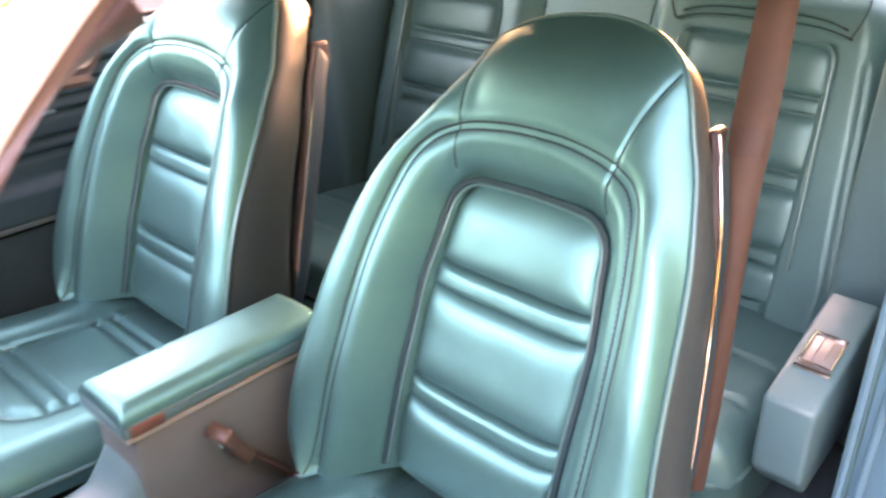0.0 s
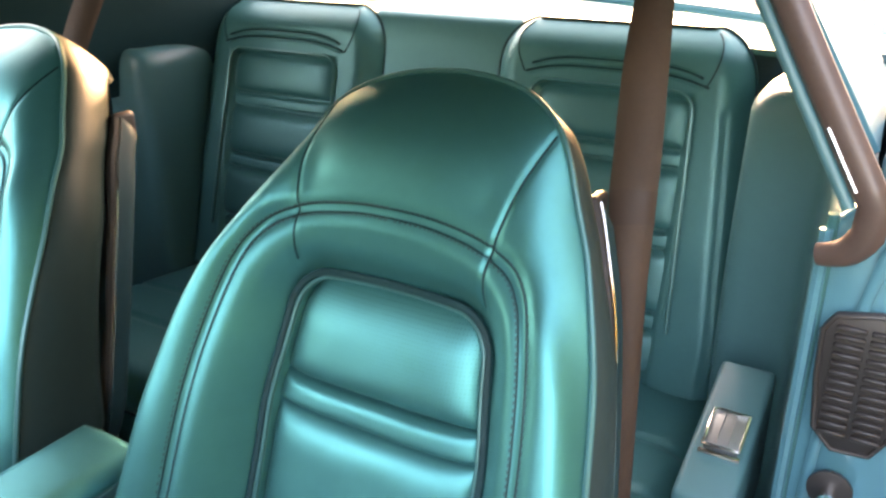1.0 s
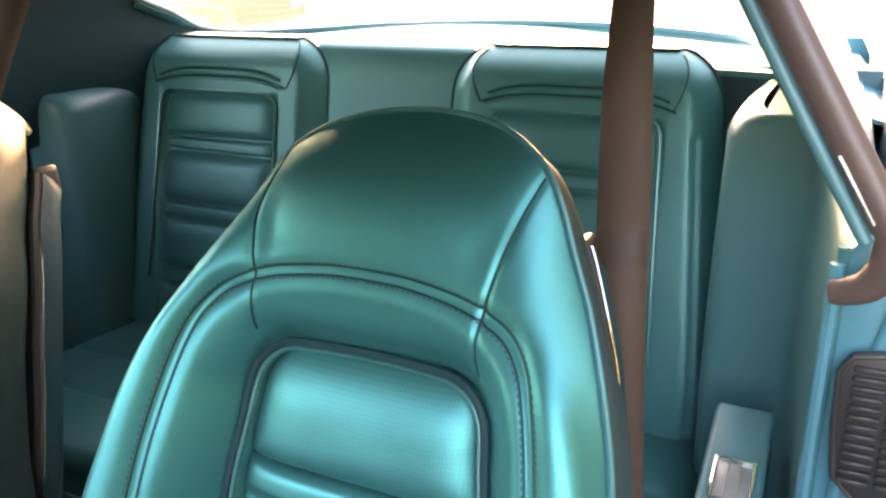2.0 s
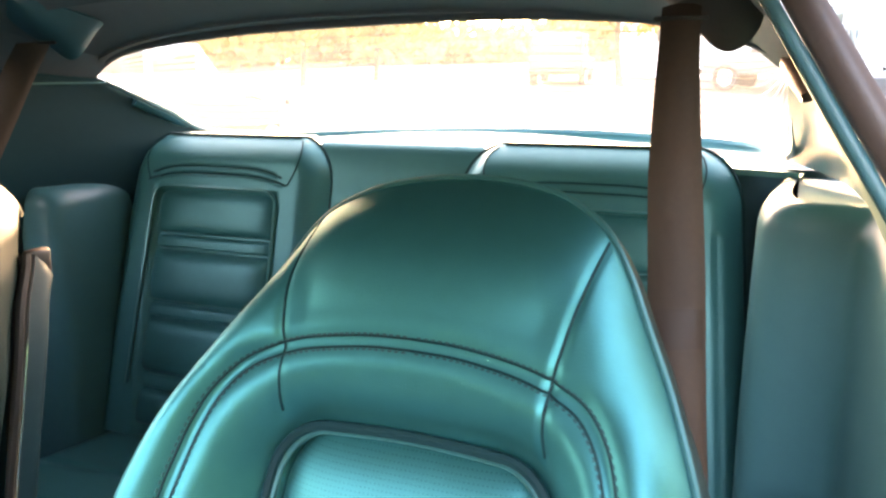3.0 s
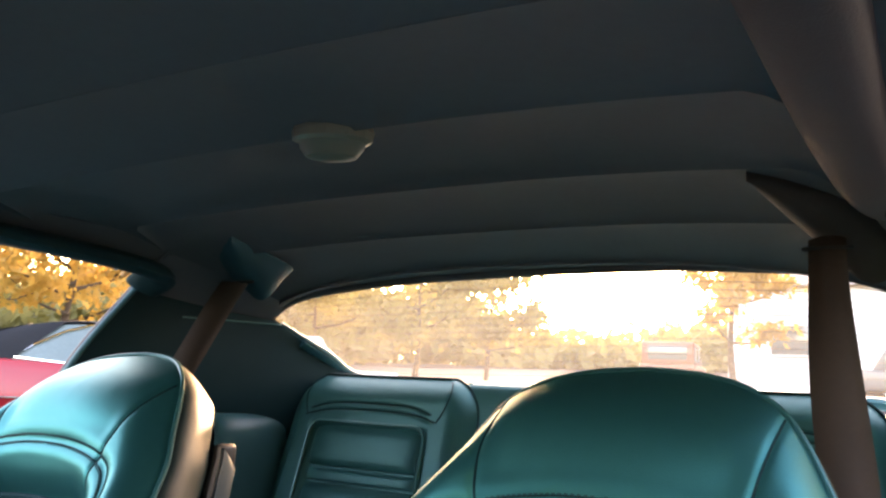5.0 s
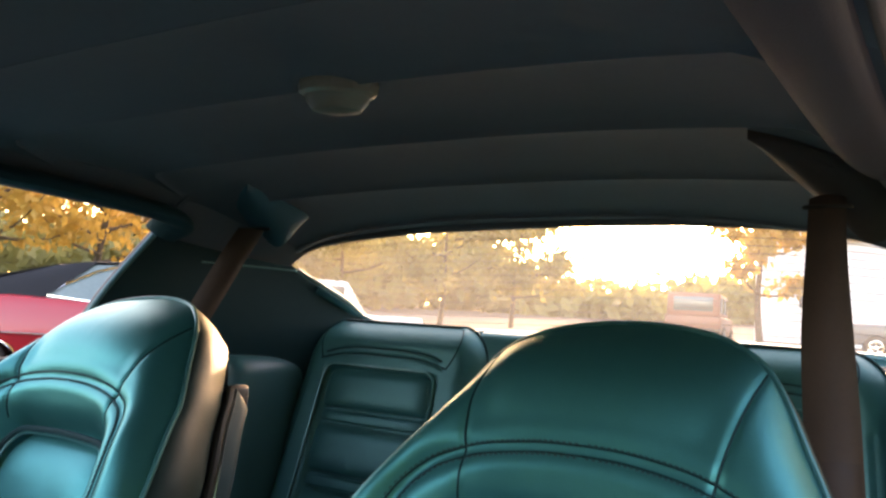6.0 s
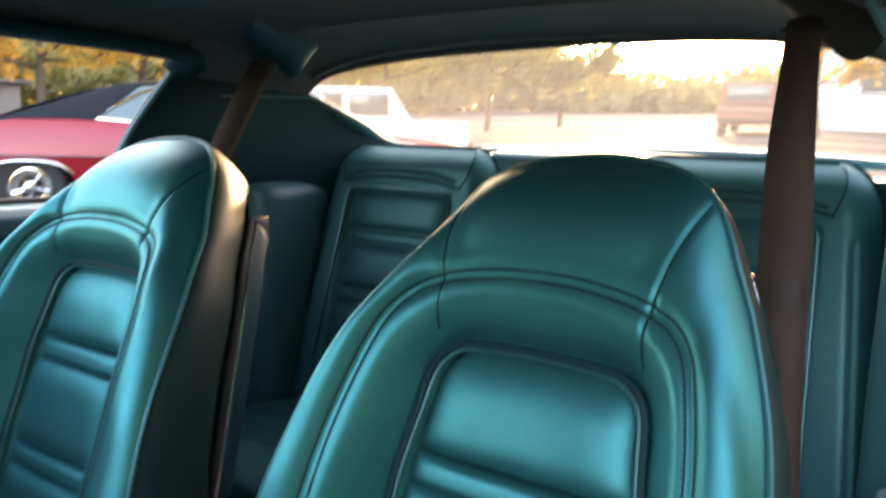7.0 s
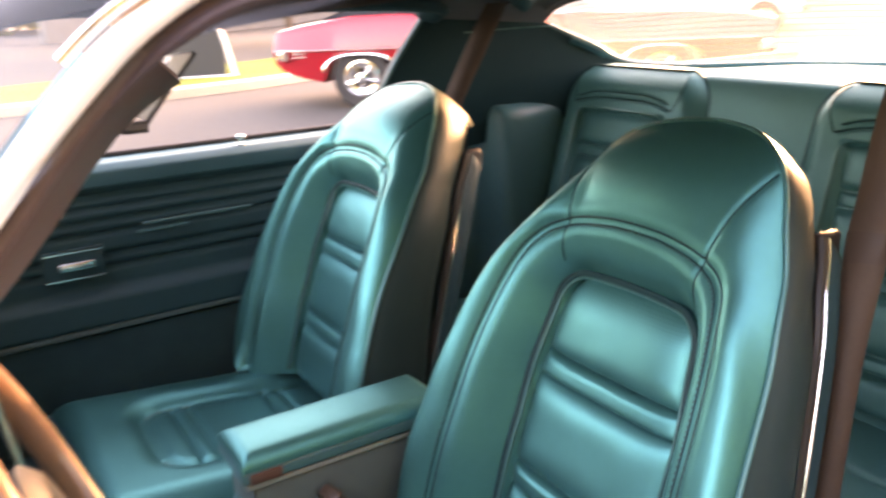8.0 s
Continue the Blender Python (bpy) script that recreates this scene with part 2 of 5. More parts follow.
def span(a, b, n):
    return [a + (b - a) * k / (n - 1) for k in range(n)]


# ---- front bucket seats ----
PROFILE = smooth_path([(0, -0.225, 0.10), (0, -0.190, 0.27), (0, -0.130, 0.49), (0, -0.094, 0.59), (0, -0.062, 0.68), (0, -0.012, 0.80), (0, 0.030, 0.86), (0, 0.060, 0.92), (0, 0.090, 0.97), (0, 0.140, 1.004), (0, 0.20, 1.03)], 240)
PRO_Z, PRO_Y = [p.z for p in PROFILE], [p.y for p in PROFILE]


def YI(z):
    return float(np.interp(z, PRO_Z, PRO_Y))


HALF = [(0.190, 0.357), (0.242, 0.371), (0.276, 0.402), (0.289, 0.45), (0.287, 0.51), (0.276, 0.58), (0.264, 0.655), (0.250, 0.725), (0.238, 0.772), (0.222, 0.813), (0.201, 0.853), (0.180, 0.891), (0.159, 0.929), (0.138, 0.957), (0.114, 0.974), (0.084, 0.986), (0.045, 0.993), (0.0, 0.996)]
OUT = smooth_path([(u, 0, z) for u, z in HALF], 260)
OUT_U = np.array([p.x for p in OUT])
OUT_Z = np.array([p.z for p in OUT])
STITCH = smooth_path([(0.0, 0, 0.876), (0.036, 0, 0.875), (0.068, 0, 0.8715), (0.098, 0, 0.8665), (0.120, 0, 0.860), (0.146, 0, 0.848), (0.165, 0, 0.828), (0.176, 0, 0.803), (0.184, 0, 0.773), (0.191, 0, 0.738), (0.197, 0, 0.70), (0.202, 0, 0.65), (0.206, 0, 0.58), (0.210, 0, 0.45), (0.208, 0, 0.26)], 330)
RISER = smooth_path([(0.118, 0, 0.806), (0.117, 0, 0.834), (0.119, 0, 0.860), (0.125, 0, 0.893), (0.132, 0, 0.925), (0.139, 0, 0.956)], 90)
ST_U, ST_Z = np.array([p.x for p in STITCH]), np.array([p.z for p in STITCH])
RI_U, RI_Z = np.array([p.x for p in RISER]), np.array([p.z for p in RISER])


def insert_half(z):
    """Half the width of the insert, a little wider towards the cushion."""
    return 0.1215 + 0.014 * ease((0.76 - z) / 0.13)


def to_insert(u, z, half=None, top=0.789, r=0.048, bottom=0.0):
    """Signed distance to the rounded insert in the middle of the back."""
    half = half or insert_half(z)
    qx, qz = abs(u) - half + r, abs(z - (top + bottom) / 2) - (top - bottom) / 2 + r
    return math.hypot(max(qx, 0), max(qz, 0)) + min(max(qx, qz), 0) - r


def out_side(u, z):
    """The bolster towards the door stands a little further forward."""
    return 0.015 * ease((u - 0.08) / 0.08) * ease((0.99 - z) / 0.12)


def back_y(u, z):
    """Front surface of a seat back: a raised horseshoe roll round a sunk insert."""
    a = abs(u)
    d_out = float(np.min(np.hypot(OUT_U - a, OUT_Z - z)))
    d_in = to_insert(u, z)
    y = YI(z)
    ds = float(np.min(np.hypot(ST_U - a, ST_Z - z)))
    dr = float(np.min(np.hypot(RI_U - a, RI_Z - z)))
    if d_in > 0:
        low = ease((0.90 - z) / 0.32)
        crest = 0.050 + 0.022 * low
        if z < 0.876 and a < float(np.interp(z, ST_Z[::-1], ST_U[::-1])):
            y += 0.019 - (crest + 0.019) * math.sin(math.pi / 2 * d_in / (d_in + ds + 1e-6)) ** 1.2
        else:
            f = d_out / (d_out + ds + 1e-6)
            edge = 0.014 - 0.054 * low - out_side(u, z)
            side = ease((a - 0.10) / 0.06) * ease((0.975 - z) / 0.12)
            y += -crest + (edge + crest) * (1 - f) ** (2.3 + 2.7 * side) - (0.026 if u < 0 else 0.007) * side * math.sin(math.pi * f ** 0.7)
            y -= 0.018 * math.exp(-((z - 0.945) / 0.042) ** 2) * ease((0.19 - a) / 0.09)
    else:
        y += 0.019 + min(0.014, -d_in * 1.6)
    y += 0.0034 * math.exp(-(ds / 0.0075) ** 2) - 0.0012 * math.exp(-((ds - 0.018) / 0.008) ** 2)
    y += 0.0032 * math.exp(-(dr / 0.0040) ** 2)
    y += 0.0015 * noise.noise(Vector((u * 14, z * 14, 3.1)))
    return y


def pad(z0, z1, puff, half, corner=0.0, n=36, m=20):
    """A stuffed panel of the insert between two heights."""
    def place(s, t):
        z = z0 + (z1 - z0) * t
        h = insert_half(z) - half
        if corner and z > z1 - corner:
            h = h - corner + math.sqrt(max(corner ** 2 - (z - z1 + corner) ** 2, 0))
        k = math.sqrt(max(1 - abs(s) ** 5, 0)) * math.sqrt(max(1 - abs(2 * t - 1) ** (2.0 if corner and t > 0.5 else 5), 0))
        return Vector((h * s, YI(z) + 0.024 - puff * k + 0.001 * noise.noise(Vector((s * 2.5, z * 22, 9))), z))
    return sheet(place, [math.sin(x * math.pi / 2) for x in span(-1, 1, n)], [0.5 - 0.5 * math.cos(math.pi * x) for x in span(0, 1, m)])


def stitches(bm, path, gap, length, r, surface):
    """Short raised threads along a path on a surface."""
    walked, last = 0.0, None
    for a, b in zip(path, path[1:]):
        walked += (b - a).length
        if walked >= gap:
            walked = 0.0
            d = (b - a).normalized() * length / 2
            p, q = b - d, b + d
            ps = [Vector((v.x, surface(v.x, v.z) - r * 0.5, v.z)) for v in (p, b, q)]
            ps[1].y -= r * 0.5
            tube(bm, ps, r, 5)


def offset_path(path, dist):
    out = []
    for i, p in enumerate(path):
        d = path[min(i + 1, len(path) - 1)] - path[max(i - 1, 0)]
        nrm = Vector((d.z, 0, -d.x)).normalized()
        out.append(p + nrm * dist)
    return out


def mirror_x(path):
    return [Vector((-p.x, p.y, p.z)) for p in path]


RIM = [(p.x, p.z) for p in OUT]
RIM_ALL = [(-u, z) for u, z in RIM] + [(u, z) for u, z in RIM[-2::-1]]


def rim_normal(i):
    a, b = RIM_ALL[max(i - 1, 0)], RIM_ALL[min(i + 1, len(RIM_ALL) - 1)]
    d = Vector((b[0] - a[0], 0, b[1] - a[1])).normalized()
    return Vector((-d.z, 0, d.x))


RIM_Y = {}


def rim_y(u, z):
    key = (round(u, 5), round(z, 5))
    if key not in RIM_Y:
        RIM_Y[key] = YI(z) + 0.014 - 0.054 * ease((0.90 - z) / 0.32) - out_side(u, z)
    return RIM_Y[key]


def gusset_place(i, k):
    u, z = RIM_ALL[i]
    nrm = rim_normal(i)
    nz = clamp(nrm.z)
    p = Vector((u, rim_y(u, z), z)) + nrm * (0.013 * math.sin(math.pi * k ** 0.8) * (1 - 0.6 * nz) - (0.009 + 0.069 * nz) * k ** (1.5 - 0.4 * nz) - 0.010 * max((k - 0.8) / 0.2, 0) ** 2)
    p.y += (0.105 + 0.050 * ease((0.95 - z) / 0.5)) * k
    return p


def front_seat(x):
    seat = thing("front_seat", (x, -0.3, 0.26), "teal vinyl high-back bucket seat with piped and double-stitched seams", "car seat", "front seats of the car")
    ox = Vector((x, 0, 0))

    def put(name, bm, mat, label="", parent=seat, **k):
        bmesh.ops.translate(bm, vec=ox, verts=bm.verts[:])
        return part(name, bm, mat, parent, label, **k)

    # back
    rows = list(range(0, 150, 2)) + list(range(150, 246, 1)) + [248, 251, 254, 256, 257, 258]
    bm = sheet(lambda s, i: Vector((RIM[i][0] * s, back_y(RIM[i][0] * s, RIM[i][1]) if abs(s) < 0.999 else rim_y(*RIM[i]), RIM[i][1])), span(-1, 1, 185), rows)
    back = put("backrest", bm, VINYL, sharp=80)
    put("insert_panel", pad(0.675, 0.786, 0.026, 0.003, 0.046), VINYL_PERF, "perforated teal vinyl panel", back, sharp=80)
    for z0, z1 in ((0.512, 0.640), (0.366, 0.478)):
        put("insert_panel", pad(z0, z1, 0.025, 0.003), VINYL, "", back, sharp=80)
    for z0, z1 in ((0.642, 0.673), (0.480, 0.510)):
        put("insert_roll", pad(z0, z1, 0.020, 0.003, m=12), VINYL, "", back, sharp=80)
    loop = [Vector((-insert_half(z), 0, z)) for z in span(0.37, 0.736, 50)]
    loop += [Vector((-0.0735 - 0.048 * math.cos(a), 0, 0.741 + 0.048 * math.sin(a))) for a in span(0.1, math.pi / 2, 12)]
    loop += [Vector((u, 0, 0.789 + 0.003 * (1 - (u / 0.073) ** 2))) for u in span(-0.063, 0.063, 14)]
    loop += mirror_x(loop[:62][::-1])
    for p in loop:
        p.y = YI(p.z) + 0.005
    put("insert_piping", wire(loop, 0.0032, 8), PIPING, "", back)
    # dark tube paints the shade between insert and roll
    put("insert_shade", wire([Vector((p.x * 1.042, p.y - 0.0012, p.z + 0.0050 * clamp((p.z - 0.70) / 0.06))) for p in loop], 0.0048, 8), SEAM, "dark tube round the insert that paints the gap's shade", back)
    ring = [Vector((u, rim_y(u, z) - 0.002, z)) + rim_normal(i) * 0.001 for i, (u, z) in enumerate(RIM_ALL)][::3]
    put("edge_piping", wire(ring, 0.0034, 8), PIPING, "", back)
    idx = list(range(0, len(RIM_ALL), 3))
    # the gusset's shade is painted by its darker vinyl
    put("side_gusset", sheet(lambda i, k: gusset_place(i, k), idx, span(0, 1, 16)), SIDE_SHADED, "vinyl side with its shade put into the colour", back, sharp=80)
    # seams and threads
    bm = bmesh.new()
    for path in (RISER, mirror_x(RISER)):
        tube(bm, [Vector((p.x, back_y(p.x, p.z) - 0.0002, p.z)) for p in path[::2]], 0.0014, 5)
    for path in (STITCH, mirror_x(STITCH)):
        for off in (-0.0045, 0.0045):
            tube(bm, [Vector((p.x, back_y(p.x, p.z) - 0.0003, p.z)) for p in offset_path(path, off)], 0.0012, 5)
    put("seam", bm, SEAM, "", back)
    bm = bmesh.new()
    for path in (STITCH, mirror_x(STITCH)):
        for off in (-0.0062, 0.0062):
            stitches(bm, offset_path(path, off), 0.0050, 0.0032, 0.0008, back_y)
    tagged(put("stitching", bm, THREAD, "", back), kind="stuff")
    # hard shell behind, with its bright edge
    zs = [z for z in span(0.38, 0.872, 30)]

    def half_at(z):
        return float(np.interp(z, OUT_Z[:235], OUT_U[:235]))

    def shell_place(s, z):
        w = half_at(z) - 0.030
        y0 = YI(z) + 0.118
        top = ease((0.872 - z) / 0.03)
        a = s * math.pi
        ux = -math.copysign(abs(math.cos(a)) ** 0.35, math.cos(a)) * w
        return Vector((ux, y0 + 0.058 * top * math.sin(a) ** 0.5 if 0 < s < 1 else y0, z))
    put("back_shell", thick(sheet(shell_place, span(0, 1, 41), zs), -0.004), SHELL, "dark plastic back shell", sharp=60)
    for sgn in (-1, 1):
        edge = [Vector((sgn * (half_at(z) - 0.030), YI(z) + 0.118, z)) for z in span(0.40, 0.868, 40)]
        put("edge_strip", wire(edge, 0.0023, 8), CHROME, "bright metal edge strip")
        gap = [p + Vector((-sgn * 0.004, -0.008, 0)) for p in edge]
        put("rubber_gap", wire(gap, 0.007, 8), RUBBER, "dark rubber gap")
        c = Vector((sgn * (half_at(0.868) - 0.038), YI(0.868) + 0.128, 0.866))
        put("latch", block(c.x - 0.008, c.x + 0.008, c.y - 0.018, c.y + 0.020, c.z - 0.030, c.z + 0.008, 0.007, 3), VENT, "seat release latch with a glossy cap")
    bm = sheet(lambda s, i: Vector((gusset_place(i, 1).x * s, gusset_place(i, 1).y - 0.004, gusset_place(i, 1).z)), span(-1, 1, 9), range(0, 258, 6))
    put("back_panel", bm, PLASTIC_DARK)

    # cushion
    def cushion(u, y):
        d_edge = min(0.268 - abs(u), y + 0.655, -0.02 - y)
        d_in = to_insert(u, -y, 0.130, 0.500, 0.06, 0.0)
        z = 0.312 + 0.055 * clamp((-y - 0.05) / 0.55)
        if d_in > 0:
            z += 0.030 * (1 - (1 - min(d_in / 0.05, 1)) ** 2.2)
        else:
            z += 0.010 - min(0.012, -d_in)
            for c in (-0.20, -0.235, -0.40, -0.435):
                z -= 0.009 * math.exp(-((y - c) / 0.006) ** 2)
            z += min(0.014, -d_in * 0.6)
        r = clamp(d_edge / 0.07)
        z -= 0.075 * (1 - math.sqrt(max(1 - (1 - r) ** 2, 0)))
        return Vector((u, y, z + 0.002 * noise.noise(Vector((u * 9, y * 9, 1)))))
    seat_pad = put("seat_cushion", sheet(cushion, span(-0.268, 0.268, 70), span(-0.655, -0.02, 90)), VINYL, sharp=70)
    skirt = [Vector((-0.268, -0.02, 0)), Vector((-0.268, -0.60, 0)), Vector((-0.235, -0.648, 0)), Vector((0, -0.655, 0)), Vector((0.235, -0.648, 0)), Vector((0.268, -0.60, 0)), Vector((0.268, -0.02, 0))]
    path = smooth_path(skirt, 60)
    put("cushion_side", sheet(lambda i, z: Vector((path[i].x * (0.985 if z < 0.3 else 1.0), path[i].y, z)), range(60), [0.25, 0.262, 0.274, 0.286, 0.296]), VINYL)
    rimc = [Vector((p.x, p.y, cushion(clamp(p.x, -0.262, 0.262), clamp(p.y, -0.649, -0.026)).z - 0.004)) for p in path]
    put("cushion_piping", wire(rimc, 0.0045, 8), PIPING, "", seat_pad)
    ins = [Vector((-0.131, y, 0)) for y in span(-0.06, -0.44, 20)] + [Vector((-0.071 - 0.06 * math.cos(a), -0.44 - 0.06 * math.sin(a), 0)) for a in span(0.1, math.pi / 2, 9)]
    ins = ins + mirror_x(ins[::-1])
    put("insert_piping", wire([Vector((p.x, p.y, cushion(p.x, p.y).z + 0.003)) for p in ins], 0.004, 8), PIPING, "", seat_pad)
    for sgn in (-1, 1):
        hinge = put("hinge", block(sgn * 0.232 - 0.008, sgn * 0.232 + 0.008, -0.262, -0.16, 0.29, 0.355, 0.006, 2), PLASTIC_DARK, "hinge cover")
        put("hinge_bolt", lathe([(0.011, 0), (0.011, 0.006), (0.007, 0.011), (0.002, 0.012)], 14, pose(sgn * 0.230, -0.245, 0.354, 40, sgn * 10, 0)), CHROME, "bright hinge bolt", hinge)
    put("seat_base", block(-0.21, 0.21, -0.58, -0.06, 0.262, 0.295, 0.01), RUBBER, "dark seat base")
    return seat


driver_seat = front_seat(0.37)
copy_thing(driver_seat, pose(-0.41, -0.3, 0.26))


# ---- rear seat ----
REAR_X = -0.018     # middle of the bench


def rear_y(z):
    return 0.750 - (0.97 - z) * 0.25 + 0.5 * max(z - 0.93, 0) ** 1.5


def rear_pad(sgn):
    """One of the two moulded places of the rear bench back."""
    TOP, R = 0.984, 0.085

    def xs(z):
        a, b = 0.131 - 0.01 * clamp((0.9 - z) / 0.4), 0.590 + 0.045 * clamp((0.93 - z) / 0.45)
        q = clamp((min(z, TOP - 0.001) - TOP + R) / R)
        cut = R * (1 - math.sqrt(max(1 - q * q, 0)))
        return a + cut, b - cut
    zs = sorted([0.40 + 0.53 * t for t in span(0, 1, 90)] + [0.8905 + 0.0013 * k for k in range(30)]) + [0.93 + 0.053 * math.sin(t * math.pi / 2) for t in span(0.05, 1, 22)] + [1.000, 1.015, 1.04]

    def surf(s, z):
        a, b = xs(z)
        x = a + (b - a) * s
        over = max(z - 0.983, 0)
        z = min(z, 0.983)
        d = min(x - a, b - x, TOP - z + 0.004)
        y = rear_y(z) - 0.046 * (1 - (1 - clamp(d / 0.055)) ** 2.2) + over
        mid = (xs(0.9)[0] + xs(0.9)[1]) / 2
        inner = max(abs(x - mid - 0.004) - 0.147, z - 0.885)
        y += 0.016 * clamp(-inner / 0.02) if inner < 0 else 0
        off = abs(x - mid - 0.004)
        for g, w in ((0.912, 0.152), (0.926, 0.146)):
            if off < w:
                y += 0.0035 * math.exp(-((z - g + 0.016 * (off / w) ** 4) / 0.003) ** 2)
        y += 0.004 * math.exp(-((x - b + 0.036) / 0.004) ** 2) if z < 0.86 else 0
        return Vector((REAR_X + sgn * x, y + 0.001 * noise.noise(Vector((x * 15, z * 15, 4))), z))
    return surf, xs, zs


rear = thing("rear_seat", (0, 0.45, 0.26), "teal vinyl rear bench with two moulded places and ribbed inserts", "car seat")
for sgn in (-1, 1):
    surf, xs, zs = rear_pad(sgn)
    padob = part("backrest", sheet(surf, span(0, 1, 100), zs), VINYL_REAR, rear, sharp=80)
    climb = span(0.45, 0.92, 24) + [0.93 + 0.052 * math.sin(t * math.pi / 2) for t in span(0, 1, 14)]
    edge = [surf(0.0, z) for z in climb] + [surf(u, 0.982) for u in span(0.03, 0.97, 24)] + [surf(1.0, z) for z in climb[::-1]]
    part("edge_piping", wire([p + Vector((0, -0.003, 0.001)) for p in edge], 0.0024, 7), SEAM, padob)
    for g, w in ((0.912, 0.35), (0.926, 0.33)):
        arc = [surf(0.51 + w * t, g - 0.016 * t ** 4) + Vector((0, 0.0006, 0)) for t in span(-1, 1, 60)]
        part("cap_seam", wire(arc, 0.0024, 6), SEAM, padob)
    for c, u in ((0.045, 0.068), (0.955, 0.935)):
        bm = bmesh.new()
        tube(bm, [surf(lerp(Vector((c, 0, 0)), Vector((0.5 + (u - 0.5) * 0.80, 0, 0)), t).x, 0.976 - 0.080 * t) + Vector((0, -0.0006, 0)) for t in span(0, 1, 12)], 0.0014, 5)
        part("corner_seam", bm, SEAM, padob)
    for z0, z1, name in ((0.793, 0.881, "insert_panel"), (0.763, 0.790, "insert_roll"), (0.660, 0.760, "insert_panel"), (0.630, 0.657, "insert_roll"), (0.522, 0.627, "insert_panel"), (0.492, 0.519, "insert_roll"), (0.42, 0.489, "insert_panel")):
        def place(s, t, z0=z0, z1=z1, name=name):
            z = z0 + (z1 - z0) * t
            a, b = xs(z)
            mid = (a + b) / 2 + 0.004
            h = 0.139
            c = 0.03
            if z1 > 0.88 and z > z1 - c:
                h = h - c + math.sqrt(max(c * c - (z - z1 + c) ** 2, 0))
            k = math.sqrt(max(1 - abs(s) ** 5, 0)) * math.sqrt(max(1 - abs(2 * t - 1) ** 5, 0))
            return Vector((REAR_X + sgn * (mid + h * s), rear_y(z) - 0.028 - (0.020 if name == "insert_panel" else 0.013) * k, z))
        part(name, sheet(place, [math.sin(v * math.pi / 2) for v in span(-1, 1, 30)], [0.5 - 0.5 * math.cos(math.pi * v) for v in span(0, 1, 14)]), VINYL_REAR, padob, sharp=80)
    mid = 0.3605 + 0.004
    line = [Vector((REAR_X + sgn * (mid - 0.145), 0, z)) for z in span(0.5, 0.856, 20)] + [Vector((REAR_X + sgn * (mid - 0.115 - 0.03 * math.cos(a)), 0, 0.856 + 0.03 * math.sin(a))) for a in span(0.15, math.pi / 2, 7)]
    line += [Vector((REAR_X + sgn * (mid + 0.115 + 0.03 * math.cos(a)), 0, 0.856 + 0.03 * math.sin(a))) for a in span(math.pi / 2, 0.15, 7)] + [Vector((REAR_X + sgn * (mid + 0.145 + 0.02 * clamp((0.86 - z) / 0.36)), 0, z)) for z in span(0.856, 0.5, 20)]
    for p in line:
        p.y = rear_y(p.z) - 0.050
    part("insert_piping", wire(line, 0.0035, 7), PIPING, padob)
part("centre_panel", sheet(lambda x, z: Vector((REAR_X + x, rear_y(min(z, 0.975)) - 0.004 + 1.2 * max(z - 0.972, 0) ** 1.0, min(z, 0.972) + 0.35 * clamp(z - 0.972, 0, 0.02))), span(-0.165, 0.165, 24), span(0.40, 1.04, 70)), VINYL_REAR, rear)
for sgn in (-1, 1):
    def rear_cushion(u, y, sgn=sgn):
        x0, x1 = 0.09, 0.632
        x = x0 + (x1 - x0) * u
        front = 0.085 + 0.05 * ((u - 0.5) * 2) ** 4
        yy = front + (0.66 - front) * y
        d = min((yy - front), x - x0, x1 - x)
        r = clamp(d / 0.06)
        z = 0.435 - 0.05 * y + 0.012 * math.sin(math.pi * u) - 0.07 * (1 - math.sqrt(max(1 - (1 - r) ** 2, 0)))
        z -= 0.006 * math.exp(-((yy - 0.26) / 0.006) ** 2) + 0.006 * math.exp(-((yy - 0.40) / 0.006) ** 2)
        return Vector((sgn * x, yy, z))
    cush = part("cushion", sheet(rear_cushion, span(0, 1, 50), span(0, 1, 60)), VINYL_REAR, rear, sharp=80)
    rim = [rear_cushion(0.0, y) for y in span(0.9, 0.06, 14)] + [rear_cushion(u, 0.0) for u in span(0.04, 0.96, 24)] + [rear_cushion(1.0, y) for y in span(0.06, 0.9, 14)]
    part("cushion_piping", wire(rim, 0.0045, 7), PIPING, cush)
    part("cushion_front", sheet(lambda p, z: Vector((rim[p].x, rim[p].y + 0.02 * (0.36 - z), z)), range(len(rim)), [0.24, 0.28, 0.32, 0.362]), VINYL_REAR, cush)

# ---- centre console ----
console = thing("centre_console", (0, -0.3, 0.26), "teal centre console with a padded armrest lid", "car console")
CONSOLE = material("grey_teal_plastic", (0.075, 0.105, 0.105), 0.5, vary=0.12, scale=5, bump=0.3, bump_scale=500)
part("body", prism([(-0.064, -0.448, 0.25), (0.072, -0.448, 0.25), (0.060, -0.448, 0.492), (-0.052, -0.448, 0.492)], (0, 0.33, 0), 0.008), CONSOLE, console, "grey-teal plastic box")


def lid_place(u, v):
    x, y = -0.056 + 0.121 * u, -0.463 + 0.345 * v
    d = min(x + 0.056, 0.065 - x, y + 0.463, -0.118 - y)
    r = clamp(d / 0.022)
    return Vector((x, y, 0.524 + 0.022 * math.sqrt(max(1 - (1 - r) ** 2, 0)) + 0.004 * math.sin(math.pi * u)))


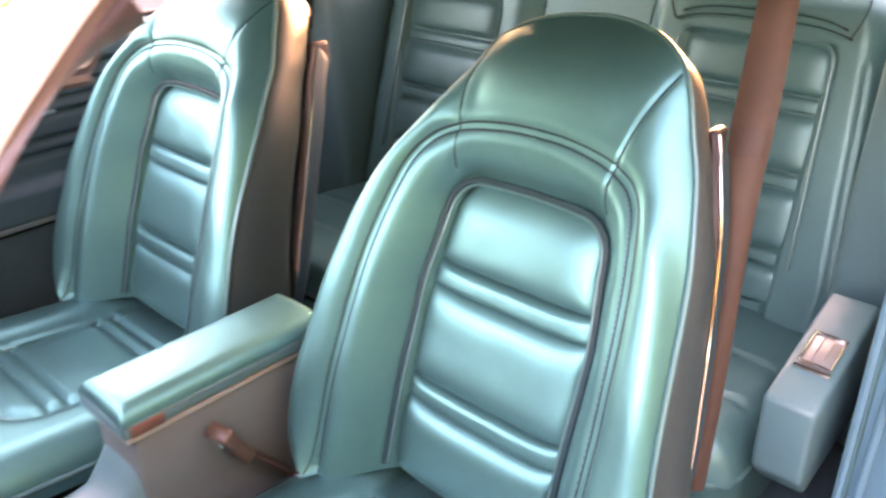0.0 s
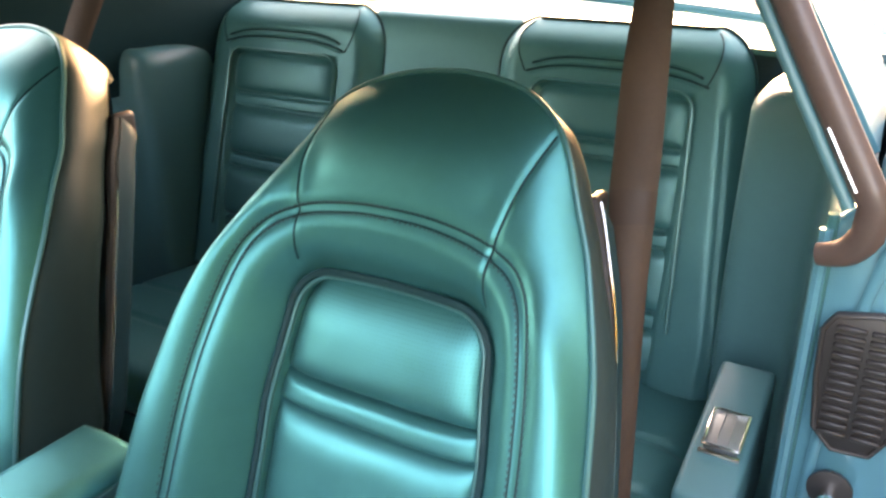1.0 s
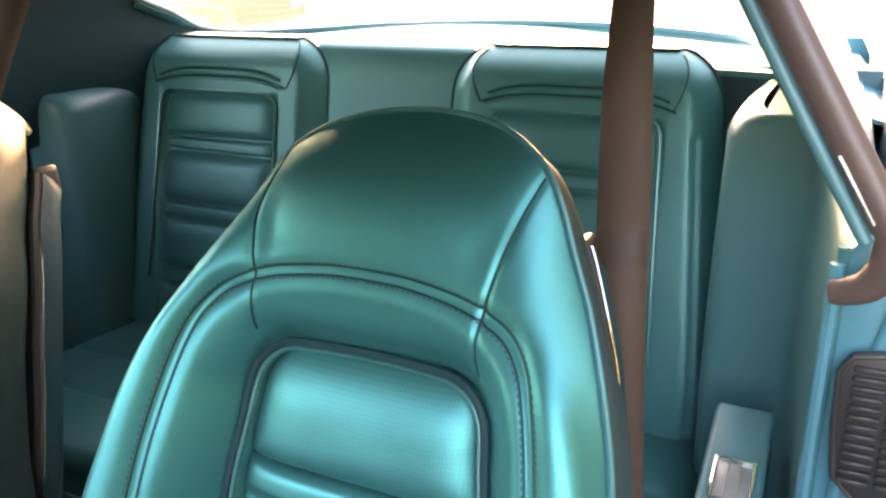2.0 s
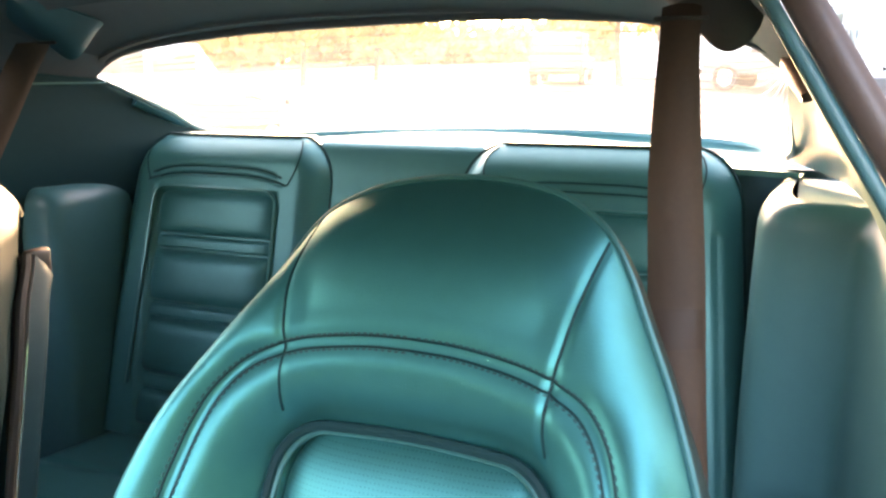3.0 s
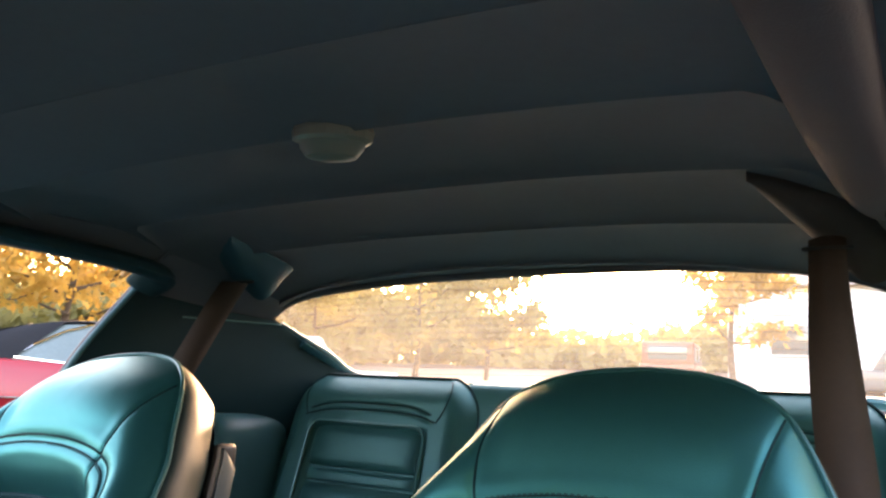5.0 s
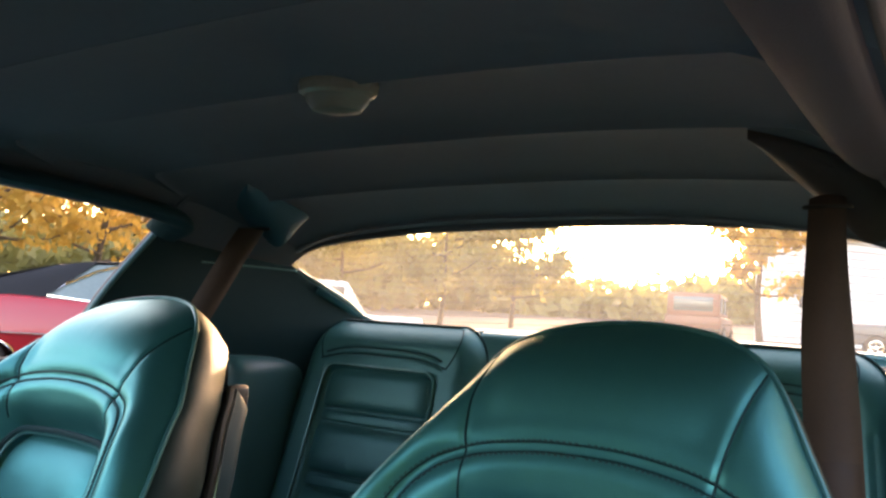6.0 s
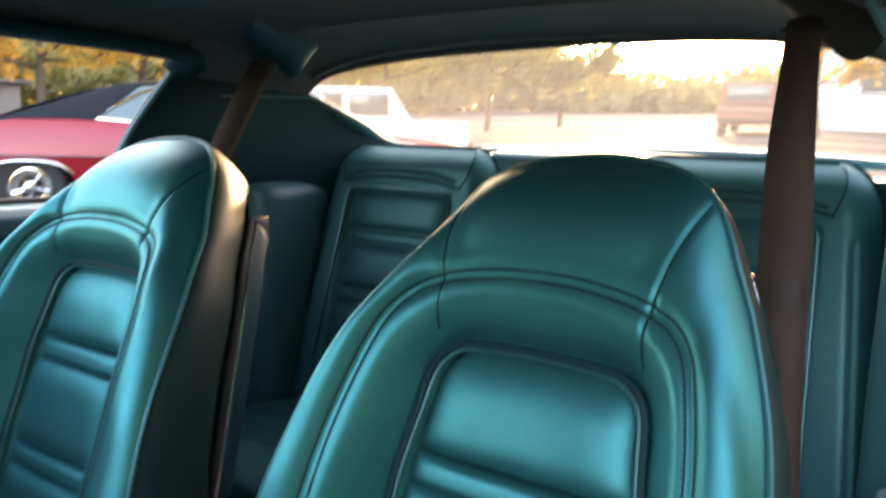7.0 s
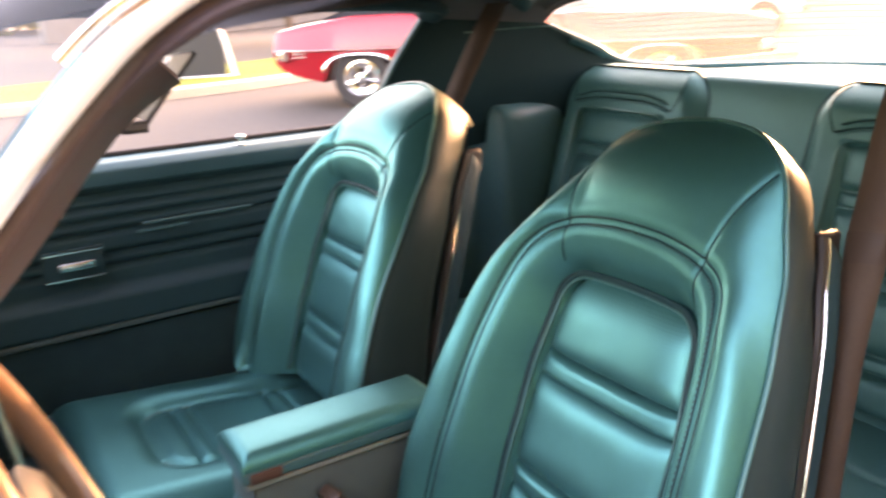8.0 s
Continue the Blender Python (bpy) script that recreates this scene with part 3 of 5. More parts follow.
lid = part("lid", sheet(lid_place, [0.5 - 0.5 * math.cos(math.pi * t) for t in span(0, 1, 30)], [0.5 - 0.5 * math.cos(math.pi * t) for t in span(0, 1, 50)]), VINYL, console, "padded vinyl armrest lid", sharp=80)
part("lid_side", block(-0.056, 0.065, -0.463, -0.118, 0.502, 0.5245, 0.006, 3), PLASTIC, lid)
part("lid_trim", block(-0.053, 0.063, -0.458, -0.121, 0.493, 0.5015, 0.002), material("grey_trim", (0.22, 0.24, 0.22), 0.45), lid, "pale grey trim under the lid")
part("latch", block(0.061, 0.0685, -0.453, -0.403, 0.5035, 0.520, 0.003), material("brown_latch", (0.12, 0.05, 0.035), 0.4), lid, "dark brown latch")


def tunnel(u, v):
    y = -1.02 + 0.60 * v
    z = 0.385 + 0.08 * ease((v - 0.88) / 0.12) + 0.03 * ease((0.3 - v) / 0.3)
    a = math.pi * u
    return Vector((-math.copysign(abs(math.cos(a)) ** 0.4, math.cos(a)) * 0.062, y, 0.25 + (z - 0.25) * math.sin(a) ** 0.35 if 0 < u < 1 else 0.25))


part("front_console", sheet(tunnel, span(0, 1, 40), span(0, 1, 30)), PLASTIC, console, sharp=80)
buckle = thing("seat_belt_buckle", (0.10, -0.30, 0.40), "brown seat belt buckle on a short stalk beside the console", "seat belt")
part("stalk", wire(smooth_path([(0.095, -0.20, 0.27), (0.092, -0.25, 0.34), (0.088, -0.30, 0.40)], 12), 0.016, 10, 0.35), WEBBING, buckle)
part("housing", block(-0.022, 0.022, -0.012, 0.012, -0.04, 0.04, 0.006, 3, pose(0.086, -0.325, 0.43, 30, 0, 10)), material("brown_plastic", (0.075, 0.045, 0.032), 0.35), buckle)
part("press_button", block(-0.012, 0.012, -0.0145, -0.0115, 0.008, 0.032, 0.001, 1, pose(0.086, -0.325, 0.43, 30, 0, 10)), CHROME, buckle, "bright press button")


# ---- car shell ----
def roof_z(x, y):
    c = 1.246 - 0.10 * max(-y - 0.05, 0) ** 2 - 0.150 * max(y - 0.15, 0) ** 1.6
    k = 0.055 + 0.018 * clamp((y - 0.3) / 0.36) + 0.02 * clamp((-y - 0.3) / 0.4)
    return c - k * (abs(x) / 0.6) ** 2.6


BOWS = [-0.44, -0.22, 0.0, 0.26, 0.49, 0.68]


def head_y(x, v):
    """Rear edge of the headliner bows forward at the sides."""
    return -0.62 + v * (1.275 - 0.03 * min((x / 0.58) ** 2, 1))


def headliner_place(u, w):
    """Cloth of the roof; w runs along the car so that every bow is one row."""
    bend = (0.05 * (abs(u) / 0.85) ** 3 - 2.4 * max(0.6 * abs(u) - 0.505, 0)) * clamp(6 * w) * clamp(6 * (1 - w))
    y = head_y(u * 0.6, w - bend / 1.32)
    x = u * (0.612 - 0.027 * ease((y - 0.2) / 0.3) - 0.034 * ease((-y - 0.3) / 0.3))
    z = roof_z(x, y)
    row = -0.62 + w * 1.32
    for a, b in zip(BOWS, BOWS[1:]):
        if a <= row <= b:
            t = (row - a) / (b - a)
            z += (0.021 if a == 0.0 else 0.015) * (math.sin(math.pi * t ** 0.75) ** 0.6) * (1 - abs(u) ** 6)
    return Vector((x, y, z - 0.002))


car = thing("car_body", (0, 0, 0.15), "light blue two-door coupe body with an open doorway and dark trim", "car", kind="structure")
ceiling = single("ceiling", sheet(headliner_place, span(-1, 1, 70), sorted(span(0, 1, 130) + [(b + 0.62) / 1.32 for b in BOWS if b < 0.7])), CLOTH, "dark cloth headliner stretched over roof bows", "headliner", kind="structure", sharp=25)
bm = sheet(lambda u, v: Vector((u * 0.585, -0.60 + 1.34 * v, roof_z(u * 0.585, -0.60 + 1.32 * v) + 0.046)), span(-1, 1, 30), span(0, 1, 40))
part("roof", thick(bm, 0.01), PAINT, car, "blue painted roof panel")

B_TOP = {1: Vector((0.606, 0.248, 1.166)), -1: Vector((-0.645, 0.300, 1.125))}
B_MID = {1: Vector((0.690, 0.214, 1.028)), -1: Vector((-0.685, 0.225, 1.00))}
B_LOW = {1: Vector((0.772, 0.188, 0.895)), -1: Vector((-0.735, 0.185, 0.875))}
for s in (1, -1):
    front = smooth_path([B_LOW[s], B_MID[s], B_TOP[s]], 20)
    back = smooth_path([(-0.520, 0.91, 0.962), (-0.580, 0.78, 1.03), (-0.622, 0.640, 1.098)] if s < 0 else [(0.634, 0.91, 0.960), (0.632, 0.78, 1.035), (0.628, 0.645, 1.100)], 20)

    def sail(u, v, front=front, back=back, s=s):
        i = v * 19
        k = max(min(int(i), 18), 0)
        a = lerp(front[k], front[k + 1], i - k)
        b = lerp(back[k], back[k + 1], i - k)
        p = lerp(a, b, u)
        p.x += 0.05 * math.sin(math.pi * u ** 1.8) if s > 0 else -0.02 * math.sin(math.pi * u)
        return p
    # left sail takes the shaded copy, so its shade is in the colour
    part("sail_panel", thick(sheet(sail, span(0, 1, 24), span(0 if s > 0 else -0.55, 1, 26)), 0.008 * s), PLASTIC if s > 0 else SAIL_SHADED, car, "teal plastic sail panel")
    outer = sheet(lambda u, v: sail(u, v) + Vector((s * (0.016 + 0.014 * (1 - v)), 0, 0.004)), span(0.22, 1, 14), span(0, 1, 14))
    part("outer_pillar", thick(outer, 0.006), PAINT, car, "blue painted rear pillar")
    # trim from the sail up to the headliner
    crest = [sail(u, 1.0) for u in span(0, 1, 12)]
    # right side uses the sunlit colour, left side the plain cloth
    part("upper_trim", thick(sheet(lambda i, v: lerp(crest[i] + Vector((0, 0, -0.004)), Vector((s * 0.575, 0.28 + 0.36 * i / 11, roof_z(0.575, 0.28 + 0.36 * i / 11) + 0.004)), v), range(12), span(0, 1, 5)), 0.004 * s), CLOTH if s < 0 else TRIM_SUNLIT, car, "cloth-covered upper trim")
    # seam between the upper trim and the sail
    part("trim_seam", wire([sail(u, 0.80 + 0.1 * u) + Vector((-s * 0.002, 0, 0)) for u in span(0.35, 1.0, 12)], 0.0018, 6), PIPING, car)
    # rear edge of the doorway
    edge = front + []
    part("pillar_trim", wire([p + Vector((s * 0.000, -0.008, 0)) for p in edge], 0.0065, 10, 0.8), PLASTIC, car, "teal doorway edge")
    seal = [p + (Vector((0.022, -0.012, 0.008)) if s > 0 else Vector((-0.006, -0.006, 0.004))) for p in edge]
    if s > 0:
        seal = smooth_path([(0.750, 0.196, 0.838), (0.764, 0.192, 0.842), (0.780, 0.186, 0.852), (0.792, 0.180, 0.872)], 9) + seal
    part("pillar_seal", wire(seal, [0.012 + 0.005 * clamp(i / 9) if s > 0 else 0.007 for i in range(len(seal))], 12, 0.7), STRIP, car, "brown rubber seal")
    if s > 0:
        part("pillar_chrome", wire([p + Vector((s * 0.012, -0.020, 0.006)) for p in edge[1:6]], 0.0016, 8), CHROME, car, "thin bright strip")
    # roof rail and front pillar
    dz = 0.0 if s > 0 else 0.030
    low = [(-0.745, -0.99, 0.76), (-0.690, -0.842, 0.945), (-0.642, -0.745, 1.050), (-0.614, -0.672, 1.120), (-0.602, -0.58, 1.163), (-0.606, -0.40, 1.188 - 0.2 * dz)]
    if s > 0:
        low = [(0.70, -1.06, 0.74), (0.642, -0.905, 0.858), (0.610, -0.81, 0.963), (0.602, -0.73, 1.046), (0.600, -0.676, 1.107), (0.600, -0.62, 1.155), (0.602, -0.55, 1.181), (0.602, -0.40, 1.192)]
    rail = smooth_path(low + [(s * 0.600, 0.0, 1.202 - 0.8 * dz), (s * 0.612, 0.28, 1.194 - dz), B_TOP[s] + Vector((0, -0.005, 0.004))], 70)
    lean = [ease((p.y + 0.62) / 0.30) for p in rail]
    out = [lerp(Vector((0.15 * s, -0.78, 0.60)), Vector((s, 0, 0.46)), k) for k in lean]
    first = 27 if s > 0 else 0
    part("rail_trim", wire([p - d * (0.008 + 0.020 * k) * (1 - 0.6 * ease((i - 58) / 11)) for i, (p, d, k) in enumerate(zip(rail, out, lean))][first:], [(0.012 + 0.021 * k) * (0.25 + 0.75 * ease((i - first) / 9) if s > 0 else 1) * (1 - 0.72 * ease((i - 58) / 11) if s > 0 else 1) for i, k in enumerate(lean)][first:], 12, 0.5), PANEL_DARK if s < 0 else material("mauve_grey_rail", (0.066, 0.050, 0.062), 0.75, vary=0.15, scale=8, bump=0.3, bump_scale=500), car, "padded roof rail trim")
    if s < 0:
        fill = [i for i in range(70) if rail[i].y > -0.55]
        part("rail_filler", thick(sheet(lambda v, i: lerp(rail[i] + Vector((0, 0, 0.006)), Vector((-0.555, rail[i].y, roof_z(0.555, rail[i].y) + 0.008)), v), span(0, 1, 4), fill), 0.003), CLOTH, car, "dark cloth beside the rail")
    part("rail_seal", wire([p + d * (0.014 * k - 0.004) for p, d, k in zip(rail, out, lean)], [0.006 + 0.009 * k for k in lean], 10), STRIP, car, "brown rubber door seal")
    # sun glow along the doorway is painted by this wide tan lip
    part("rail_lip", wire([p + d * (0.014 + 0.030 * k) for p, d, k in zip(rail, out, lean)][33:], [(0.006 + 0.016 * k) * (1 - 0.7 * ease((i - 59) / 10)) for i, k in enumerate(lean)][33:], 10), SEAL_SUNLIT, car, "outer door seal with warm sun glow in its tan colour")
    if s > 0:
        for g in (0.040, 0.060):
            part("seal_groove", wire([p + d * (0.012 + g * k) + Vector((0.004, 0, -0.016 * k)) for p, d, k in zip(rail, out, lean)][30:], 0.0028, 6), STRIP, car)
    part("drip_rail", wire([p + d * (0.026 + 0.044 * k) for p, d, k in zip(rail, out, lean)][30:], 0.004, 8), CHROME, car, "bright drip rail")
    if s > 0:
        band = sheet(lambda u, i: rail[i] + out[i] * (0.032 * u - 0.030) + Vector((0.006 * math.sin(math.pi * u) - 0.052 * (1 - u) * ease((36 - i) / 8), 0, 0)), span(0, 1, 9), range(0, 34))
        part("pillar_seal", thick(band, 0.006), STRIP, car, "brown rubber windscreen pillar seal")
        part("seal_bead", wire([rail[i] - out[i] * 0.008 + Vector((-0.006, 0, 0)) for i in range(0, 34)], 0.0022, 6), STRIP, car)
    part("front_pillar", wire([p + d * 0.012 + Vector((-s * 0.014, 0, 0)) for p, d in zip(rail[:32], out)], 0.010, 10, 0.8), PAINT, car, "blue painted windscreen pillar")
    # white paint stands for sun glare on the moulding
    part("pillar_glare", wire([p + d * 0.011 + Vector((s * 0.008, 0, 0)) for p, d in zip(rail[:46], out)], [0.009 - 0.006 * ease((i - 30) / 15) for i in range(46)], 10), PALE, car, "windscreen moulding painted white for its sunlit glare")

# rear window
W_TOP = smooth_path([(-0.632, 0.640, 1.098), (-0.585, 0.642, 1.129), (-0.50, 0.648, 1.152), (-0.30, 0.660, 1.173), (-0.10, 0.668, 1.182), (0.10, 0.670, 1.186), (0.29, 0.662, 1.183), (0.46, 0.652, 1.171), (0.535, 0.646, 1.158), (0.600, 0.642, 1.128), (0.632, 0.645, 1.098)], 61)
W_BASE = smooth_path([(-0.622, 0.640, 1.098), (-0.580, 0.78, 1.03), (-0.525, 0.90, 0.975), (-0.20, 1.09, 0.979), (0.05, 1.13, 0.984), (0.30, 1.10, 0.985), (0.56, 1.00, 0.977), (0.632, 0.88, 0.972), (0.631, 0.75, 1.04), (0.628, 0.645, 1.100)], 61)


def rear_glass(i, v):
    p = lerp(W_BASE[i], W_TOP[i], v)
    p.z += 0.012 * math.sin(math.pi * v)
    return p


window_2 = tagged(part("window_2", sheet(rear_glass, range(0, 61), span(0, 1, 24)), GLASS_REAR), "large wraparound rear window with fine defroster lines", "window", kind="structure")
window_2.visible_shadow = False
part("header_moulding", wire([p + Vector((0, 0.004, 0.002)) for p in W_TOP], 0.0085, 8), CLOTH, window_2, "grey header moulding")
part("header_seam", wire([p + Vector((0, -0.004, 0.0115)) for p in W_TOP], 0.0042, 8), RUBBER, window_2, "dark seam along the header")
part("base_moulding", wire([p + Vector((0, -0.012, -0.006)) for p in W_BASE[4:54]], [0.014 - 0.012 * ease((i - 36) / 13) for i in range(50)], 8, 0.7), PAINT, window_2, "light blue window moulding")
part("side_moulding", wire([p + Vector((0.010, -0.010, 0.000)) for p in W_BASE[1:16]], [0.004 + 0.005 * ease(i / 5) for i in range(15)], 8, 0.8), PALE_BLUE, window_2, "pale blue side moulding")
for v in span(0.10, 0.90, 13):
    ln = part("defroster_line", wire([rear_glass(i, v) + Vector((0, -0.0015, -0.002)) for i in range(3, 58)], 0.0006, 4), LINE, window_2)
    ln.visible_shadow = False
part("header_trim", thick(sheet(lambda i, v: lerp(headliner_place(clamp((i - 30) / 30, -1, 1), 0.985), W_TOP[i] + Vector((0, 0.004, 0.010)), v), range(61), span(0, 1, 5)), 0.004), CLOTH, window_2, "cloth strip above the window")
# parcel shelf
shelf = single("parcel_shelf", thick(sheet(lambda u, v: Vector((0.01 + u * (0.64 - 0.10 * v), 0.762 + (0.36 - 0.22 * abs(u) ** 2) * v, 0.962 + 0.018 * v * (1 - abs(u) ** 2) - 0.012 * abs(u) ** 2)), span(-1, 1, 40), span(0, 1, 14)), 0.01), VINYL_REAR, "pale teal vinyl parcel shelf under the rear window", "shelf", kind="structure")


# quarter trim beside the rear seat
def quarter_trim(s):
    q = thing("quarter_trim_panel", (s * 0.68, 0.45, 0.30), "teal moulded side trim panel beside the rear seat", "trim panel", "side trim panels")
    plan = smooth_path([(0.622, 0.88, 0), (0.608, 0.74, 0), (0.602, 0.62, 0), (0.606, 0.535, 0), (0.626, 0.500, 0), (0.685, 0.488, 0), (0.724, 0.465, 0), (0.740, 0.36, 0), (0.753, 0.232, 0)], 50)

    def place(i, v):
        p = plan[i]
        fwd = i / 49
        top = (0.940 if s > 0 else 0.893) - (0.060 if s > 0 else 0.030) * ease((fwd - 0.72) / 0.26)
        h = 0.040
        if v <= 0.75:
            z = 0.26 + (top - h - 0.26) * v / 0.75
            off = 0.006 * math.sin(math.pi * v / 0.75)
        else:
            a = (v - 0.75) / 0.25 * math.pi / 2
            z = top - h + h * math.sin(a)
            off = 0.050 * (1 - math.cos(a))
        return Vector((s * (p.x + off * (0.8 if v > 0.75 else -1)), p.y + off * 0.25 * (1 if v > 0.75 else 0), z))
    part("panel", sheet(place, range(50), span(0, 1, 40)), PLASTIC, q, sharp=75)
    part("top_ledge", thick(sheet(lambda u, v: Vector((s * (0.650 + 0.112 * u), 0.500 + 0.395 * v, (0.934 if s > 0 else 0.886) - 0.006 * u)), span(0, 1, 8), span(0, 1, 14)), 0.006), PLASTIC, q, "ledge above the panel")
    part("panel_lip", wire([Vector((s * 0.757, 0.222, z)) for z in span(0.28, 0.875, 20)], 0.006, 8), PIPING, q)
    if s > 0:
        arm = part("armrest", prism([(0.642, 0.165, 0.519), (0.642, 0.385, 0.592), (0.642, 0.40, 0.40), (0.642, 0.20, 0.36), (0.642, 0.165, 0.40)], (0.072, 0, 0), 0.008, 3), PLASTIC, q, "teal armrest with a bright ashtray")
        tilt = pose(0.680, 0.262, 0.5535, 18.3, 0, 0)
        dull = material("dull_metal", (0.30, 0.32, 0.32), 0.42, metal=0.8, vary=0.2, scale=30)
        part("ashtray", block(-0.0215, 0.0215, -0.028, 0.032, -0.004, 0.004, 0.003, 2, tilt), dull, arm, "bright metal ashtray")
        rim = [tilt @ Vector((x, y, 0.005)) for x, y in ((-0.022, -0.026), (0.022, -0.026), (0.022, 0.033), (-0.022, 0.033))]
        part("ashtray_rim", wire([lerp(rim[k], rim[(k + 1) % 4], t) for k in range(4) for t in (0, 0.12, 0.5, 0.88)], 0.0022, 8, closed=True), CHROME, arm)
        for x in (-0.007, 0.007):
            part("ashtray_rib", block(x - 0.0008, x + 0.0008, -0.024, 0.030, 0.003, 0.0056, 0.0004, 1, tilt), dull, arm)
        part("ashtray_lip", wire([tilt @ Vector((x, -0.035, 0.001)) for x in span(-0.025, 0.025, 8)], 0.0036, 8), CHROME, arm)
    return q


quarter_trim(1)
quarter_trim(-1)

for s in (1, -1):
    part("inner_wing", block(s * 0.80 - 0.01, s * 0.80 + 0.01, 0.24, 1.95, 0.22, 0.935, 0.004), PANEL_DARK, car)
part("bulkhead", block(-0.79, 0.79, 0.86, 0.88, 0.22, 0.945, 0.004), PANEL_DARK, car)
# rear door jamb on the open side
jamb = part("door_jamb", prism([(0.748, 0.225, 0.22), (0.900, 0.205, 0.22), (0.915, 0.225, 0.55), (0.905, 0.235, 0.80), (0.862, 0.230, 0.895), (0.775, 0.225, 0.885), (0.752, 0.225, 0.86)], (0, 0.06, 0), 0.010, 3), PAINT, car, "light blue painted door jamb")
part("jamb_flange", wire([(0.753, 0.214, z) for z in span(0.25, 0.86, 20)], 0.007, 8), PAINT, jamb)
part("jamb_ridge", wire(smooth_path([(0.775, 0.216, 0.30), (0.780, 0.215, 0.55), (0.790, 0.214, 0.70), (0.812, 0.214, 0.84), (0.830, 0.216, 0.885)], 30), 0.006, 8, 0.5), PAINT, jamb)
vent = thing("jamb_vent", (0.83, 0.21, 0.70), "black louvred air vent on the door jamb", "air vent")
outl = [(0.778, 0.775), (0.822, 0.784), (0.850, 0.763), (0.856, 0.650), (0.836, 0.615), (0.798, 0.612), (0.776, 0.635), (0.769, 0.700), (0.767, 0.757)]
part("frame", prism([(x, 0.212, z) for x, z in outl], (0, -0.010, 0), 0.003), VENT, vent)
part("rim", wire([(0.812 + (x - 0.812) * 0.97, 0.2015, 0.697 + (z - 0.697) * 0.97) for x, z in outl], 0.003, 8, closed=True), VENT, vent)
for k in range(13):
    z = 0.633 + k * 0.0105
    for x0, x1 in ((0.781, 0.810), (0.814, 0.843)):
        part("slat", block(x0, x1, 0.1965, 0.203, z, z + 0.0055, 0.0015, 1), VENT, vent)
part("screw", lathe([(0.004, 0), (0.004, 0.003), (0.001, 0.004)], 10, pose(0.836, 0.201, 0.766, 90, 0, 0)), CHROME, vent, "small bright screw")
striker = thing("door_striker", (0.815, 0.21, 0.57), "round metal door striker bolt on the jamb", "door striker")
part("plate", lathe([(0.024, 0), (0.024, 0.004), (0.018, 0.006)], 20, pose(0.806, 0.205, 0.561, 90, 0, 0)), VENT, striker)
part("bolt", lathe([(0.009, 0), (0.009, 0.028), (0.012, 0.029), (0.012, 0.036), (0.004, 0.037)], 16, pose(0.806, 0.202, 0.561, 90, 0, 0)), CHROME, striker)

# floor, sills, front end of the cabin
floor = single("floor", sheet(lambda x, y: Vector((x, y, 0.25 + 0.10 * math.exp(-(x / 0.14) ** 2) * (1 if y > -0.1 else 0.6) + 0.004 * noise.noise(Vector((x * 8, y * 8, 0))))), span(-0.74, 0.80, 60), span(-1.35, 0.80, 60)), CARPET, "dark teal carpet on the car floor", "carpet", kind="structure")
for s in (1, -1):
    part("sill", block(s * 0.80 - 0.07, s * 0.80 + 0.07, -1.3, 0.30, 0.19, 0.30, 0.015, 3), PAINT, car, "blue painted door sill")
part("firewall", block(-0.74, 0.74, -1.40, -1.34, 0.20, 0.90, 0.01), PANEL_DARK, car)
part("underbody", block(-0.86, 0.86, -1.4, 1.9, 0.17, 0.235, 0.02), RUBBER, car)
for s in (1, -1):
    part("rear_wing", thick(sheet(lambda y, v: Vector((s * (0.90 + 0.03 * math.sin(math.pi * v) - 0.10 * clamp(v - 0.8) * 5 - 0.05 * clamp((y - 1.2) / 1.0)), y, 0.24 + v * (0.66 ))), span(0.24, 2.1, 26), span(0, 1, 16)), 0.01), PAINT, car, "blue painted rear wing")
part("boot_lid", thick(sheet(lambda u, y: Vector((u * (0.80 - 0.05 * clamp(y - 1.3)), y + 0.02 * (1 - u * u), 0.955 - 0.06 * (y - 1.0) - 0.055 * u * u - 0.02)), span(-1, 1, 24), span(0.98, 2.1, 20)), 0.01), PAINT, car, "blue painted boot lid")
part("front_valance", block(-0.84, 0.84, -2.93, -2.89, 0.24, 0.80, 0.01), PAINT, car)
part("rear_valance", block(-0.84, 0.84, 2.08, 2.12, 0.24, 0.86, 0.01), PAINT, car)
dash = thing("dashboard", (0, -1.1, 0.7), "dark teal padded dashboard", "dashboard")
part("top", prism([(-0.72, -1.36, 0.90), (-0.72, -0.95, 0.865), (-0.72, -0.92, 0.82), (-0.72, -0.97, 0.62), (-0.72, -1.34, 0.60)], (1.44, 0, 0), 0.02, 3), PANEL_DARK, dash)
wind = smooth_path([(-0.70, -0.945, 0.835), (-0.5, -1.16, 0.875), (0, -1.28, 0.89), (0.5, -1.16, 0.875), (0.665, -0.935, 0.835)], 31)
wtop = smooth_path([(-0.615, -0.61, 1.165), (-0.45, -0.655, 1.215), (0, -0.70, 1.245), (0.45, -0.655, 1.215), (0.606, -0.60, 1.172)], 31)
window_1 = tagged(part("window_1", sheet(lambda i, v: lerp(wind[i], wtop[i], v) + Vector((0, 0, 0.015 * math.sin(math.pi * v))), range(31), span(0, 1, 16)), GLASS), "raked curved windscreen", "window", kind="structure")
window_1.visible_shadow = False
part("windscreen_header", wire(wtop[2:-2], 0.022, 8), PANEL_DARK, window_1)
part("bonnet", thick(sheet(lambda u, y: Vector((u * 0.80, y, 0.90 - 0.05 * u * u - 0.07 * (-y - 1.3) - 0.01)), span(-1, 1, 20), span(-2.9, -1.22, 20)), 0.01), PAINT, car, "blue painted bonnet")
